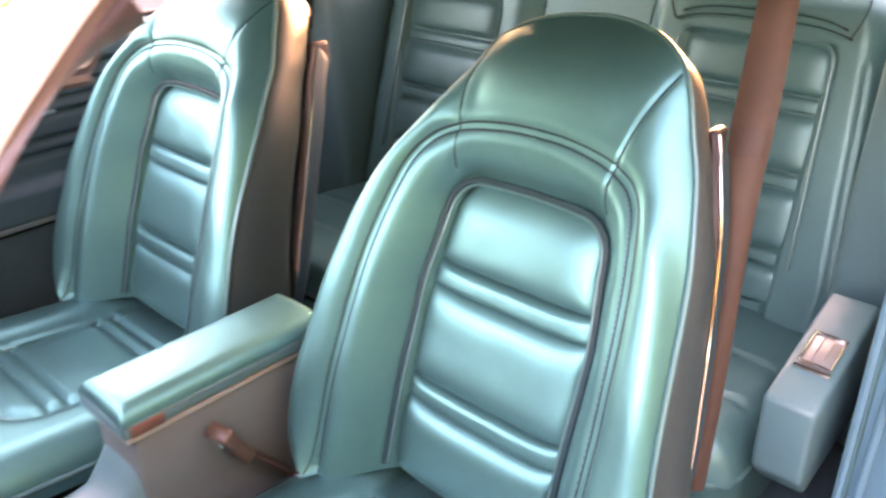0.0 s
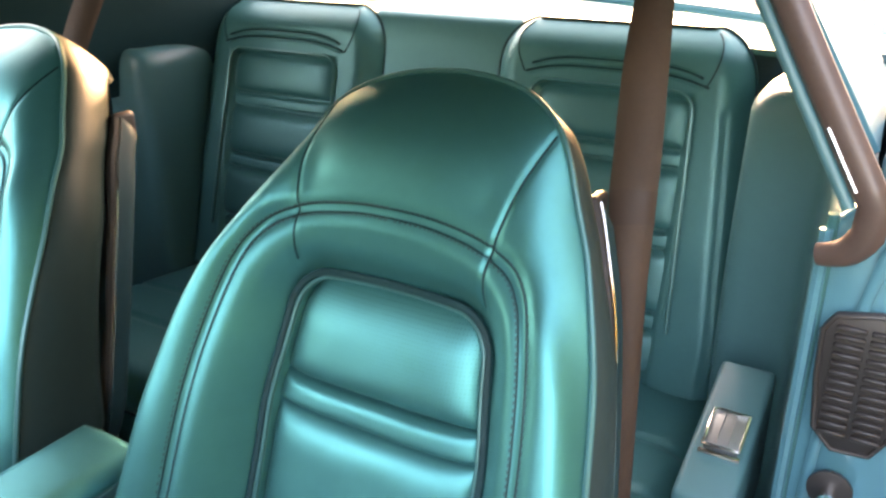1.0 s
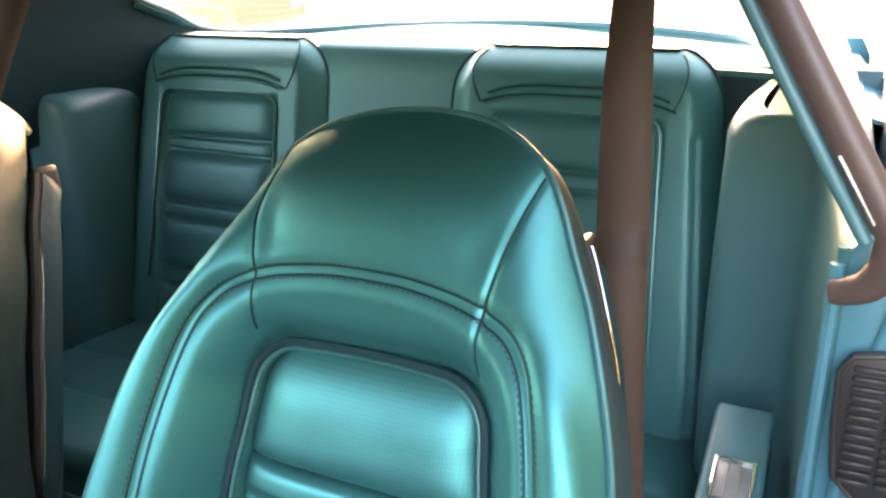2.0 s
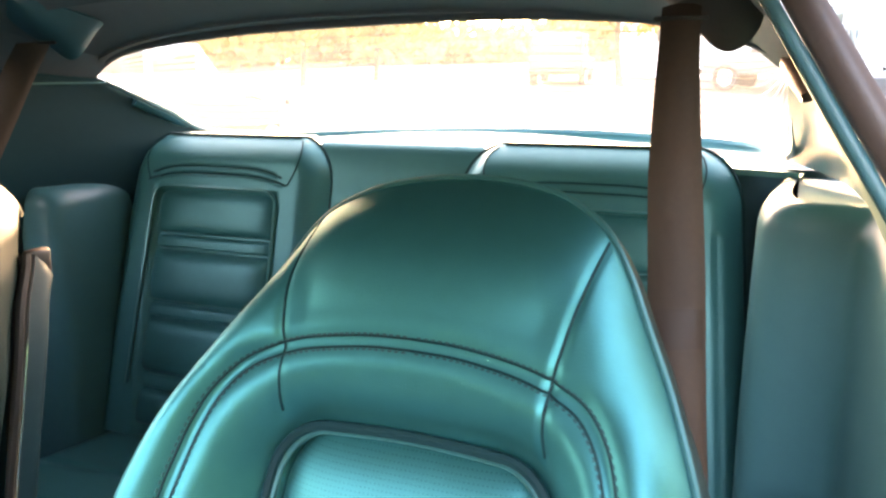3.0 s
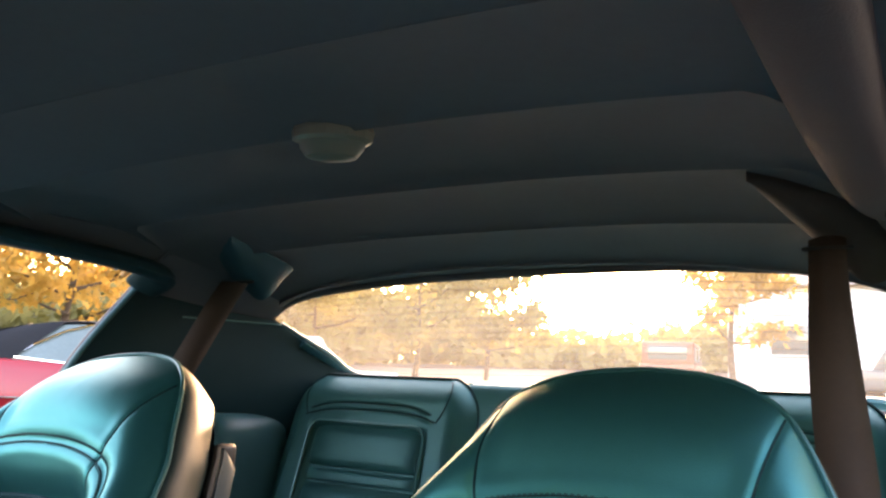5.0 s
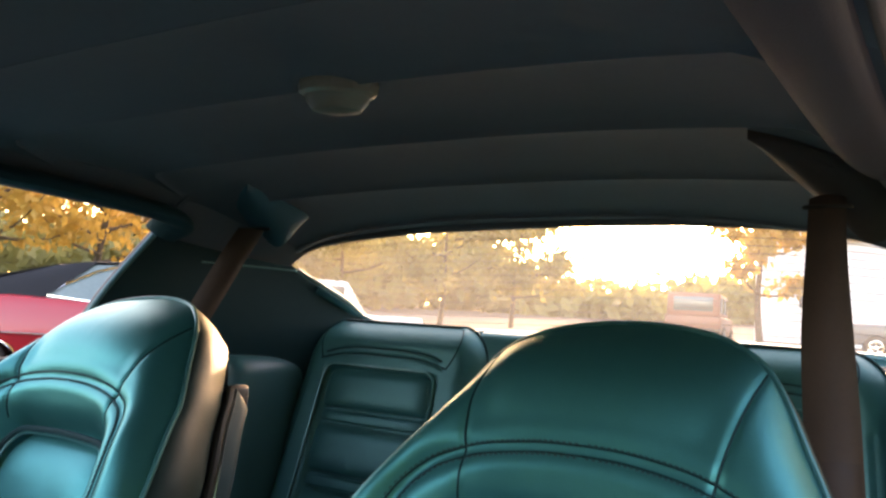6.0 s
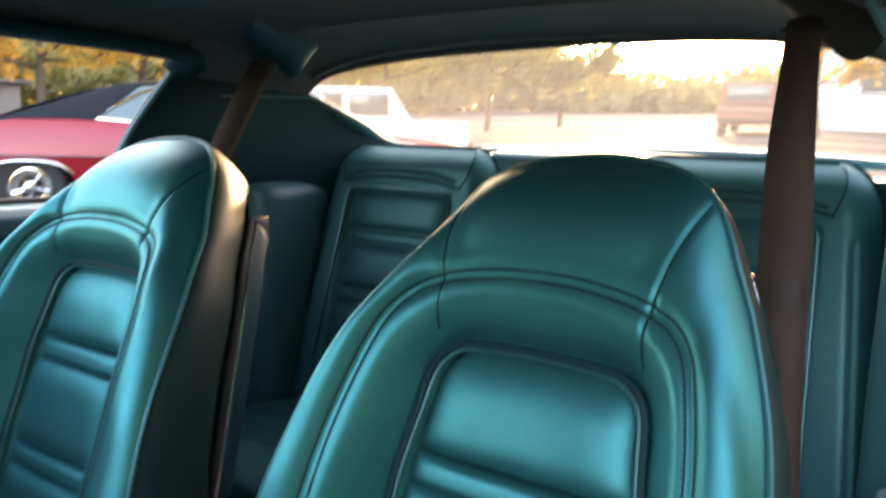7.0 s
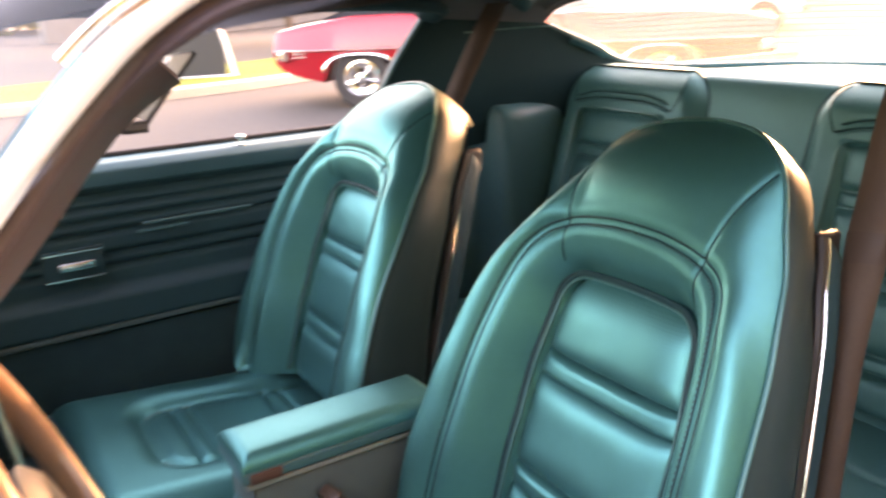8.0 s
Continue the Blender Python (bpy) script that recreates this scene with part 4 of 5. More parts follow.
for s in (1, -1):
    part("front_wing", thick(sheet(lambda y, v: Vector((s * (0.90 + 0.02 * math.sin(math.pi * v) - 0.10 * clamp(v - 0.85) * 6), y, 0.26 + v * 0.60 - 0.03 * clamp(-y - 1.5))), span(-2.9, -1.12, 20), span(0, 1, 12)), 0.01), PAINT, car, "blue painted front wing")

# steering wheel
wheel = thing("steering_wheel", (0.37, -0.71, 0.74), "brown-rimmed steering wheel with bright spokes", "steering wheel")
turn = pose(0.37, -0.712, 0.735, -68, 0, 0)
part("rim", wire([turn @ Vector((0.187 * math.cos(a), 0.187 * math.sin(a), 0)) for a in span(0, 2 * math.pi * 47 / 48, 48)], 0.017, 12, closed=True), WOOD, wheel)
part("hub", lathe([(0.055, -0.03), (0.06, -0.005), (0.045, 0.006), (0.0, 0.008)][:3], 28, turn), VENT, wheel)
for a in (90 - 120, 90 + 120, 90):
    d = Vector((math.cos(radians(a)), math.sin(radians(a)), 0))
    part("spoke", wire([turn @ (d * r + Vector((0, 0, -0.015 + 0.015 * (r / 0.18)))) for r in span(0.05, 0.18, 8)], 0.016, 8, 0.25), CHROME, wheel, "bright metal spoke")
part("column", wire([turn @ Vector((0, 0, -0.03)), turn @ Vector((0, 0, -0.45))], 0.032, 16), PLASTIC_DARK, wheel)


# ---- passenger door ----
door = thing("door_1", (-0.72, -0.4, 0.3), "dark teal closed passenger door with ribbed trim and a painted top", "car door", kind="structure")


def door_profile(z):
    x = 0.735
    for g in (0.797, 0.770, 0.742, 0.716, 0.668, 0.640):
        x += 0.010 * math.exp(-((z - g) / 0.006) ** 2)
    x -= 0.012 * ease((0.80 - z) / 0.03)
    x -= 0.022 * ease((0.60 - z) / 0.03) * ease((z - 0.50) / 0.02)
    return x


part("trim_panel", sheet(lambda y, z: Vector((-door_profile(z), y, z)), span(-1.06, 0.20, 30), span(0.24, 0.815, 130)), PANEL_DARK, door, "dark ribbed door trim")
part("top_rail", prism([(-0.723, -1.06, 0.812), (-0.719, -1.06, 0.845), (-0.735, -1.06, 0.860), (-0.79, -1.06, 0.864), (-0.81, -1.06, 0.84), (-0.81, -1.06, 0.812)], (0, 1.26, 0), 0.005, 3), PLASTIC_MID, door, "teal door top")
part("window_seal", wire([(-0.795, y, 0.868) for y in span(-1.02, 0.19, 24)], 0.007, 8), RUBBER, door)
part("door_skin", block(-0.93, -0.812, -1.1, 0.235, 0.24, 0.852, 0.02, 3), PAINT, door)
part("lower_trim", wire([(-0.707, y, 0.508 + 0.01 * (y + 0.4)) for y in span(-1.0, 0.15, 24)], 0.007, 8, 0.7), material("grey_strip", (0.07, 0.115, 0.12), 0.5), door, "grey trim strip")
part("carpet_panel", block(-0.725, -0.711, -1.03, 0.18, 0.27, 0.496, 0.004), CARPET, door)
for z, y0, y1 in ((0.722, -0.40, -0.15), (0.706, -0.41, -0.30)):
    part("pull_strip", wire([(-0.718, y, z) for y in span(y0, y1, 10)], 0.004, 6, 0.7), PLASTIC, door)
bezel = part("handle_bezel", prism([(-0.725, -0.612, 0.622), (-0.725, -0.487, 0.622), (-0.725, -0.487, 0.692), (-0.725, -0.607, 0.692)], (0.012, 0, 0), 0.003), PANEL_DARK, door)
for z in (0.629, 0.687):
    part("bezel_strip", wire([(-0.711, y, z) for y in span(-0.606, -0.490, 8)], 0.003, 6), CHROME, bezel, "bright strip")
part("inner_handle", block(-0.717, -0.703, -0.580, -0.508, 0.648, 0.666, 0.004, 3), CHROME, bezel, "bright door handle")
part("lock_knob", lathe([(0.012, 0), (0.012, 0.003), (0.0045, 0.005), (0.0045, 0.014), (0.010, 0.016), (0.011, 0.021), (0.006, 0.024)], 16, pose(-0.748, -0.150, 0.8605)), CHROME, door, "bright lock knob")
# the open driver's door, swung forward
door_2 = thing("door_2", (0.88, -1.08, 0.3), "light blue driver's door swung wide open", "car door", kind="structure")
swing = pose(0.88, -1.08, 0, 0, 0, -60)
part("door_skin", block(0.055, 0.125, 0.0, 1.27, 0.24, 0.852, 0.02, 3, swing), PAINT, door_2)
part("trim_panel", block(0.0, 0.06, 0.02, 1.24, 0.26, 0.815, 0.012, 3, swing), PANEL_DARK, door_2, "dark door trim")
part("top_rail", block(0.004, 0.085, 0.02, 1.25, 0.81, 0.866, 0.012, 3, swing), PAINT, door_2)

strip = thing("pillar_guide_strip", (0.545, -0.615, 1.11), "pale grey window guide strip with a dark end on the front pillar", "trim strip")
part("strip", prism([(0.547, -0.639, 1.104), (0.544, -0.626, 1.098), (0.544, -0.589, 1.139), (0.547, -0.602, 1.139)], (-0.008, 0.006, 0), 0.002), material("pale_grey_rubber", (0.50, 0.53, 0.54), 0.5, vary=0.15, scale=20), strip)
part("edge", wire([(0.542, -0.624, 1.096), (0.542, -0.607, 1.116), (0.542, -0.587, 1.139)], 0.0016, 6), RUBBER, strip, "dark rubber edge")
part("end_cap", wire(smooth_path([(0.544, -0.646, 1.099), (0.543, -0.640, 1.095), (0.540, -0.624, 1.094)], 8), 0.0044, 8), RUBBER, strip, "dark rubber end")


# ---- shoulder belts and their covers, roof lamp ----
def ribbon(pts, widths, dirs, thick_m=0.0016, n=60):
    c = smooth_path(pts, n)
    w = smooth_path([(a, 0, 0) for a in widths], n)
    d = smooth_path(dirs, n)

    def place(k, i):
        t = (c[min(i + 1, n - 1)] - c[max(i - 1, 0)]).normalized()
        side = d[i].normalized()
        nrm = side.cross(t).normalized()
        s = k / 4 - 1
        if k > 8:
            s, nrm = (16 - k) / 4 - 1, -nrm
        bend = 0.006 * s * s
        return c[i] + side * s * w[i].x / 2 + side.cross(t).normalized() * bend + nrm * thick_m / 2
    return sheet(place, list(range(18)), range(n), True)


def shoulder_belt(at, label, pts, widths, dirs, fold):
    belt = thing("shoulder_belt", at, label, "seat belt", "shoulder belts")
    part("webbing", ribbon(pts, widths, dirs), WEBBING, belt, sharp=60)
    i, j = fold
    part("stitched_fold", ribbon(pts[i:j], [w + 0.0006 for w in widths[i:j]], dirs[i:j], 0.0042, 14), material("dark_fold", (0.034, 0.018, 0.012), 0.65, vary=0.3, scale=30), belt, "darker stitched fold", sharp=60)
    return belt


shoulder_belt((0.54, 0.36, 0.93), "brown shoulder belt hanging from the roof beside the seat",
              [(0.524, 0.330, 1.165), (0.527, 0.305, 1.10), (0.536, 0.265, 1.00), (0.548, 0.225, 0.905), (0.553, 0.207, 0.870), (0.560, 0.190, 0.835), (0.576, 0.155, 0.76), (0.590, 0.120, 0.66), (0.602, 0.09, 0.54), (0.61, 0.06, 0.40)],
              [0.036, 0.039, 0.047, 0.049, 0.048, 0.044, 0.034, 0.030, 0.030, 0.030],
              [(1, 0.05, 0), (1, 0.05, 0), (1, 0.1, 0), (1, 0.15, 0.05), (1, 0.2, 0.05), (0.95, 0.3, 0.1), (0.9, 0.45, 0), (0.9, 0.4, 0), (0.85, 0.5, 0), (0.85, 0.5, 0)], (4, 6))
shoulder_belt((-0.56, 0.33, 0.93), "brown shoulder belt running down behind the seat",
              [(-0.528, 0.430, 1.150), (-0.54, 0.405, 1.10), (-0.552, 0.365, 1.02), (-0.566, 0.32, 0.93), (-0.575, 0.27, 0.82), (-0.585, 0.20, 0.66), (-0.60, 0.13, 0.45)],
              [0.046, 0.050, 0.050, 0.046, 0.044, 0.040, 0.038],
              [(0.6, 0.8, 0), (0.6, 0.8, 0.1), (0.6, 0.8, 0.1), (0.7, 0.7, 0), (0.7, 0.7, 0), (0.7, 0.7, 0), (0.7, 0.7, 0)], (4, 6))


def belt_cover(s):
    """A leaf-shaped moulding: pointed tip towards the front, belt slot near its rear end."""
    inner = smooth_path([(0.450, 0.235, 0), (0.452, 0.30, 0), (0.455, 0.36, 0), (0.464, 0.42, 0), (0.50, 0.445, 0)] if s < 0 else [(0.450, 0.235, 0), (0.457, 0.285, 0), (0.470, 0.335, 0), (0.490, 0.375, 0), (0.515, 0.40, 0)], 22)
    outer = smooth_path([(0.450, 0.235, 0), (0.500, 0.262, 0), (0.550, 0.305, 0), (0.588, 0.365, 0), (0.602, 0.42, 0)], 22)

    def place(k, i):
        t = i / 21
        a, b = inner[i], outer[i]
        f = k / 16 if k <= 16 else (32 - k) / 16
        x, y = a.x + (b.x - a.x) * f, a.y + (b.y - a.y) * f + (0.0 if s > 0 else 0.095)
        z = roof_z(x, y) + 0.004
        if k <= 16:
            z -= (0.006 + (0.058 if s > 0 else 0.034) * t ** 1.2) * math.sin(math.pi * clamp(f)) ** (0.55 if s > 0 else 1.3) if 0 < f < 1 else 0
        else:
            z += 0.006
        return Vector((s * x, y, z))
    bm = sheet(place, list(range(32)), range(22), True)
    bmesh.ops.holes_fill(bm, edges=[e for e in bm.edges if e.is_boundary], sides=40)
    cover = thing("belt_cover", (s * 0.50, 0.34, 1.20), "dark moulded leaf-shaped cover where the shoulder belt leaves the roof", "seat belt cover", "belt covers")
    part("shell", bm, PLASTIC_MID if s < 0 else COVER, cover, sharp=50)
    part("mouth_lip", wire([Vector((s * (0.522 + 0.026 * math.cos(a)), (0.330 if s > 0 else 0.44) + 0.006 * math.sin(a), 1.150)) for a in span(0, 2 * math.pi * 15 / 16, 16)], 0.0025, 6, closed=True), RUBBER, cover, "dark mouth where the belt comes out")
    return cover


belt_cover(1)
belt_cover(-1)
lamp = thing("roof_lamp", (0.050, -0.030, 1.250), "oblong roof lamp with a milky lens and pale bezel", "lamp")
at_lamp = pose(0.050, -0.014, 1.250, 0, 0, 26) @ Matrix.Diagonal((0.86, 0.58, 1.15, 1))
part("bezel", lathe([(0.052, 0.006), (0.056, -0.002), (0.054, -0.010), (0.046, -0.013), (0.044, -0.004)], 12, at_lamp), material("beige_bezel", (0.36, 0.30, 0.24), 0.35, metal=0.4, vary=0.15, scale=20), lamp, "pale metal bezel", sharp=20)
part("lens", lathe([(0.046, -0.006), (0.043, -0.018), (0.034, -0.027), (0.016, -0.030)], 24, at_lamp), LENS, lamp, "milky lens")
hook = thing("coat_hook", (0.60, 0.40, 1.13), "small dark coat hook with a bright screw on the pillar", "hook")
part("hook", wire(smooth_path([(0.616, 0.625, 1.122), (0.626, 0.585, 1.105), (0.640, 0.535, 1.085), (0.652, 0.492, 1.066), (0.646, 0.482, 1.072)], 16), [0.004 + 0.008 * math.sin(math.pi * clamp(i / 15)) for i in range(16)], 8, 0.5), material("brown_hook", (0.06, 0.028, 0.02), 0.4), hook)
part("screw", lathe([(0.005, 0), (0.005, 0.003), (0.002, 0.004)], 12, pose(0.616, 0.622, 1.124, 0, -80, 0)), CHROME, hook)


# ---- outdoors ----
def land(x, y):
    return 0.085 * ease((-x - 2.0) / 4.5) + 0.055 * max(y - 9, 0) * ease((y - 9) / 10) - 0.02 * max(y - 45, 0) * ease((y - 45) / 20)


KERB = smooth_path([(-8.6, -14, 0), (-9.1, -2.0, 0), (-9.35, 1.0, 0), (-9.65, 2.6, 0), (-10.0, 3.6, 0), (-10.7, 5.2, 0), (-13.5, 9.5, 0), (-23, 18, 0), (-61, 43, 0)], 80)


axis = sorted(set([round(math.copysign(abs(t) ** 2.6 * 900, t), 3) for t in span(-1, 1, 121)]))
ground = single("ground", sheet(lambda x, y: Vector((x, y, land(x, y) + (0.012 * noise.noise(Vector((x * 0.4, y * 0.4, 0))) if abs(x) < 60 else 0))), axis, axis), material("asphalt", (0.052, 0.050, 0.046), 0.85, vary=0.3, scale=1.2, bump=0.8, bump_scale=90, spec=0.3), "worn grey asphalt of the parking lot", "ground", kind="structure", sharp=80)


def beside(i, off):
    d = KERB[min(i + 1, 79)] - KERB[max(i - 1, 0)]
    nrm = Vector((-d.y, d.x, 0)).normalized()
    p = KERB[i] + nrm * off
    return p


def strip_place(off, dz):
    def f(u, i):
        p = beside(i, off[u])
        p.z = land(p.x, p.y) + dz[u]
        return p
    return f


kerb = single("kerb", sheet(strip_place([0, 0.0, 0.03, 0.18, 0.18], [-0.02, 0.11, 0.13, 0.13, 0.06]), range(5), range(80)), material("pale_concrete", (0.42, 0.37, 0.28), 0.85, vary=0.2, scale=3, bump=0.5, bump_scale=60), "pale weathered concrete kerb", "kerb", kind="structure")
verge = single("verge", sheet(lambda u, i: (lambda p: Vector((p.x, p.y, land(p.x, p.y) + 0.10 + 0.03 * noise.noise(p))))(beside(i, 0.18 + 3.2 * u)), span(0, 1, 10), range(80)), material("mown_grass", (0.11, 0.16, 0.03), 0.9, vary=0.3, scale=3, bump=0.9, bump_scale=120, spec=0.2, color2=(0.20, 0.20, 0.04)), "short sunlit grass verge behind the kerb", "grass", kind="structure")
LEAF_G = material("green_leaf", (0.20, 0.18, 0.06), 0.6, vary=0.4, scale=1.5)
LEAF_O = material("autumn_leaf", (0.46, 0.25, 0.05), 0.6, vary=0.4, scale=1.5, color2=(0.58, 0.38, 0.09))
BARK = material("bark", (0.09, 0.065, 0.045), 0.9, vary=0.4, scale=6, bump=0.8, bump_scale=40)
for m in (LEAF_G, LEAF_O):
    p = m.node_tree.nodes["Principled BSDF"]
    p.inputs["Transmission Weight"].default_value = 0.0
    p.inputs["Subsurface Weight"].default_value = 0.0
    n, l = m.node_tree.nodes, m.node_tree.links
    tr, mx = n.new("ShaderNodeBsdfTranslucent"), n.new("ShaderNodeMixShader")
    mx.inputs[0].default_value = 0.5
    l.new(p.inputs["Base Color"].links[0].from_socket, tr.inputs["Color"])
    l.new(p.outputs[0], mx.inputs[1])
    l.new(tr.outputs[0], mx.inputs[2])
    l.new(mx.outputs[0], n["Material Output"].inputs["Surface"])


def leaves(rng, clumps, per, spread, size):
    """Small folded leaves in uneven clumps round the given centres."""
    vs, fs = [], []
    for c in clumps:
        for _ in range(per):
            p = c + Vector((rng.gauss(0, spread), rng.gauss(0, spread), rng.gauss(0, spread * 0.7)))
            a = Vector((rng.gauss(0, 1), rng.gauss(0, 1), rng.gauss(0, 1))).normalized()
            b = a.orthogonal().normalized()
            s = size * rng.uniform(0.6, 1.3)
            k = len(vs)
            vs += [p - a * s, p + b * s * 0.5, p + a * s, p - b * s * 0.5 + a.cross(b) * s * 0.2]
            fs += [(k, k + 1, k + 2), (k, k + 2, k + 3)]
    return vs, fs


def tree(at, height, width, leaf, label, seed, per=38, bare=0.0):
    rng = random.Random(seed)
    t = thing("tree", at, label, "tree", "trees round the lot")
    at = Vector(at)
    trunk = bmesh.new()
    top = at + Vector((rng.uniform(-0.3, 0.3), rng.uniform(-0.3, 0.3), height * 0.8))
    pts = smooth_path([at - Vector((0, 0, 0.3)), lerp(at, top, 0.3) + Vector((rng.uniform(-.15, .15), 0, 0)), lerp(at, top, 0.65), top], 12)

    def limb(pts, r0, r1, sides=7):
        rings = []
        for i, p in enumerate(pts):
            d = (pts[min(i + 1, len(pts) - 1)] - pts[max(i - 1, 0)]).normalized()
            a = d.orthogonal().normalized()
            b = d.cross(a)
            r = r0 + (r1 - r0) * i / (len(pts) - 1)
            rings.append([trunk.verts.new(p + (a * math.cos(k * 2 * math.pi / sides) + b * math.sin(k * 2 * math.pi / sides)) * r) for k in range(sides)])
        for x, y in zip(rings, rings[1:]):
            for k in range(sides):
                trunk.faces.new((x[k], x[(k + 1) % sides], y[(k + 1) % sides], y[k]))
    limb(pts, height * 0.022, height * 0.004)
    clumps = []
    for k in range(16):
        h = rng.uniform(0.28, 0.95)
        base = lerp(at, top, h)
        ang = k * 2.4 + rng.uniform(-0.4, 0.4)
        reach = width * (0.35 + 0.75 * math.sin(math.pi * clamp(h * 0.95))) * rng.uniform(0.6, 1.0)
        tip = base + Vector((math.cos(ang) * reach, math.sin(ang) * reach, height * rng.uniform(0.04, 0.20)))
        mid = lerp(base, tip, 0.5) + Vector((0, 0, -0.03 * height))
        limb(smooth_path([base, mid, tip], 6), height * 0.008, height * 0.0015, 5)
        for q in (0.45, 0.7, 0.9, 1.05):
            if rng.random() > bare:
                clumps.append(lerp(base, tip, q) + Vector((rng.gauss(0, .3), rng.gauss(0, .3), rng.gauss(0, .3))) * width * 0.15)
    part("trunk", trunk, BARK, t)
    vs, fs = leaves(rng, clumps, per, width * 0.13, 0.16)
    me = bpy.data.meshes.new("crown")
    me.from_pydata([v - at for v in vs], [], fs)
    me.materials.append(leaf)
    crown = new("crown", me)
    crown.parent = t
    return t


def spot(az, dist):
    a = radians(az)
    x, y = 0.7 + math.sin(a) * dist, -0.7 + math.cos(a) * dist
    return (x, y, land(x, y))


# far woods as one mass of leaves; an unseen near stand blocks side sky
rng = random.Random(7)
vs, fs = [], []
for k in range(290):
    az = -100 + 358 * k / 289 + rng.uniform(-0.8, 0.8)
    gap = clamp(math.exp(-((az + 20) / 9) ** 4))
    # pulls the out-of-view east stretch close and taller to dim the doorway
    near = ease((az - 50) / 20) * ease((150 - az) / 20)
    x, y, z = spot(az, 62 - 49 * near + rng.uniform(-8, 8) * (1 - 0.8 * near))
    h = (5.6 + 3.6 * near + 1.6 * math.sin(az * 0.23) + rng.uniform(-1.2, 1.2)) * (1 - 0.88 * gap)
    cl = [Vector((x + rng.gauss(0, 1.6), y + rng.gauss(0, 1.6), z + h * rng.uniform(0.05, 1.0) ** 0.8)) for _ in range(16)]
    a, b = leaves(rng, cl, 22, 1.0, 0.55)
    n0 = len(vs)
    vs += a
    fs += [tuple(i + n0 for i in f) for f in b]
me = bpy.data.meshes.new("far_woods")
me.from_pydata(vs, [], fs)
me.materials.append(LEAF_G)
tagged(new("far_woods", me), "olive green woods along the far edge of the lot, with an added near stand that blocks side light", "woods", kind="stuff")
for az, dist, h, w, leaf, label, seed, bare in (
        (-62, 24, 7.0, 2.6, LEAF_O, "tree with thin orange autumn leaves", 1, 0.1), (-56, 27, 7.5, 2.8, LEAF_O, "tree with orange autumn leaves", 2, 0.0), (-68, 26, 6.0, 2.4, LEAF_O, "tree with yellow autumn leaves", 3, 0.0),
        (-49, 34, 6.5, 2.6, LEAF_G, "olive green broadleaf tree", 4, 0.0), (-33, 30, 5.6, 2.8, LEAF_G, "olive green broadleaf tree", 5, 0.0), (-28, 33, 5.2, 2.6, LEAF_G, "olive green broadleaf tree", 6, 0.0),
        (-11.5, 27, 5.8, 1.6, LEAF_O, "slim tree with yellow leaves", 8, 0.1), (-76, 30, 7.0, 3.0, LEAF_O, "tree with orange autumn leaves", 9, 0.0), (-40, 36, 6.0, 2.8, LEAF_G, "olive green broadleaf tree", 10, 0.0)):
    tree(spot(az, dist), h, w, leaf, label, seed, bare=bare)


# ---- parked cars ----
RED = material("red_paint", (0.40, 0.014, 0.022), 0.32, vary=0.08, scale=2, coat=0.5)
VINYL_TOP = material("black_vinyl_roof", (0.022, 0.023, 0.026), 0.8, vary=0.2, scale=4, bump=0.3, bump_scale=200, spec=0.1)
TYRE = material("tyre_rubber", (0.022, 0.021, 0.021), 0.7, vary=0.2, scale=10)
DARKGLASS = material("dark_car_glass", (0.10, 0.13, 0.13), 0.06, vary=0.1, scale=2, spec=0.8)
CARGLASS = material("car_side_glass", (0.15, 0.20, 0.20), 0.25, vary=0.25, scale=3, spec=0.35)


def car_wheel(parent, m, r=0.33, w=0.21):
    """A tyre with a five-spoke bright rim; m's z axis points outwards."""
    tyre = part("wheel", lathe([(r * 0.56, -w / 2), (r * 0.93, -w / 2), (r, -w / 2 + 0.03), (r, w / 2 - 0.03), (r * 0.93, w / 2), (r * 0.60, w / 2 - 0.01), (r * 0.58, w / 2 - 0.05)], 36, m), TYRE, parent, "black tyre")
    part("rim", lathe([(r * 0.58, w / 2 - 0.05), (r * 0.60, w / 2 - 0.006), (r * 0.55, w / 2 - 0.004), (r * 0.52, w / 2 - 0.04), (r * 0.2, w / 2 - 0.06)], 36, m), CHROME, tyre, "bright wheel rim")
    for k in range(5):
        a = k * 2 * math.pi / 5
        part("spoke", wire([m @ Vector((math.cos(a) * q, math.sin(a) * q, w / 2 - 0.03)) for q in (r * 0.12, r * 0.31, r * 0.52)], 0.024, 8, 0.6), CHROME, tyre)
    part("hub_cap", lathe([(r * 0.2, w / 2 - 0.06), (r * 0.19, w / 2 - 0.015), (r * 0.08, w / 2 - 0.005)], 20, m), CHROME, tyre)


for s in (-1, 1):
    for y in (-1.95, 1.22):
        car_wheel(car, pose(s * 0.79, y, 0.318, 0, 90 * s, 0), 0.318)
    part("quarter_top", thick(sheet(lambda u, y: Vector((s * (0.705 + 0.118 * u), y, 0.930 - 0.030 * u * u)), span(0, 1, 8), span(0.62, 1.02, 10)), 0.006), PAINT, car, "blue painted quarter top")
part("front_panel", block(-0.86, 0.86, -2.93, -2.89, 0.28, 0.80, 0.015, 3), PAINT, car, "blue painted front panel")


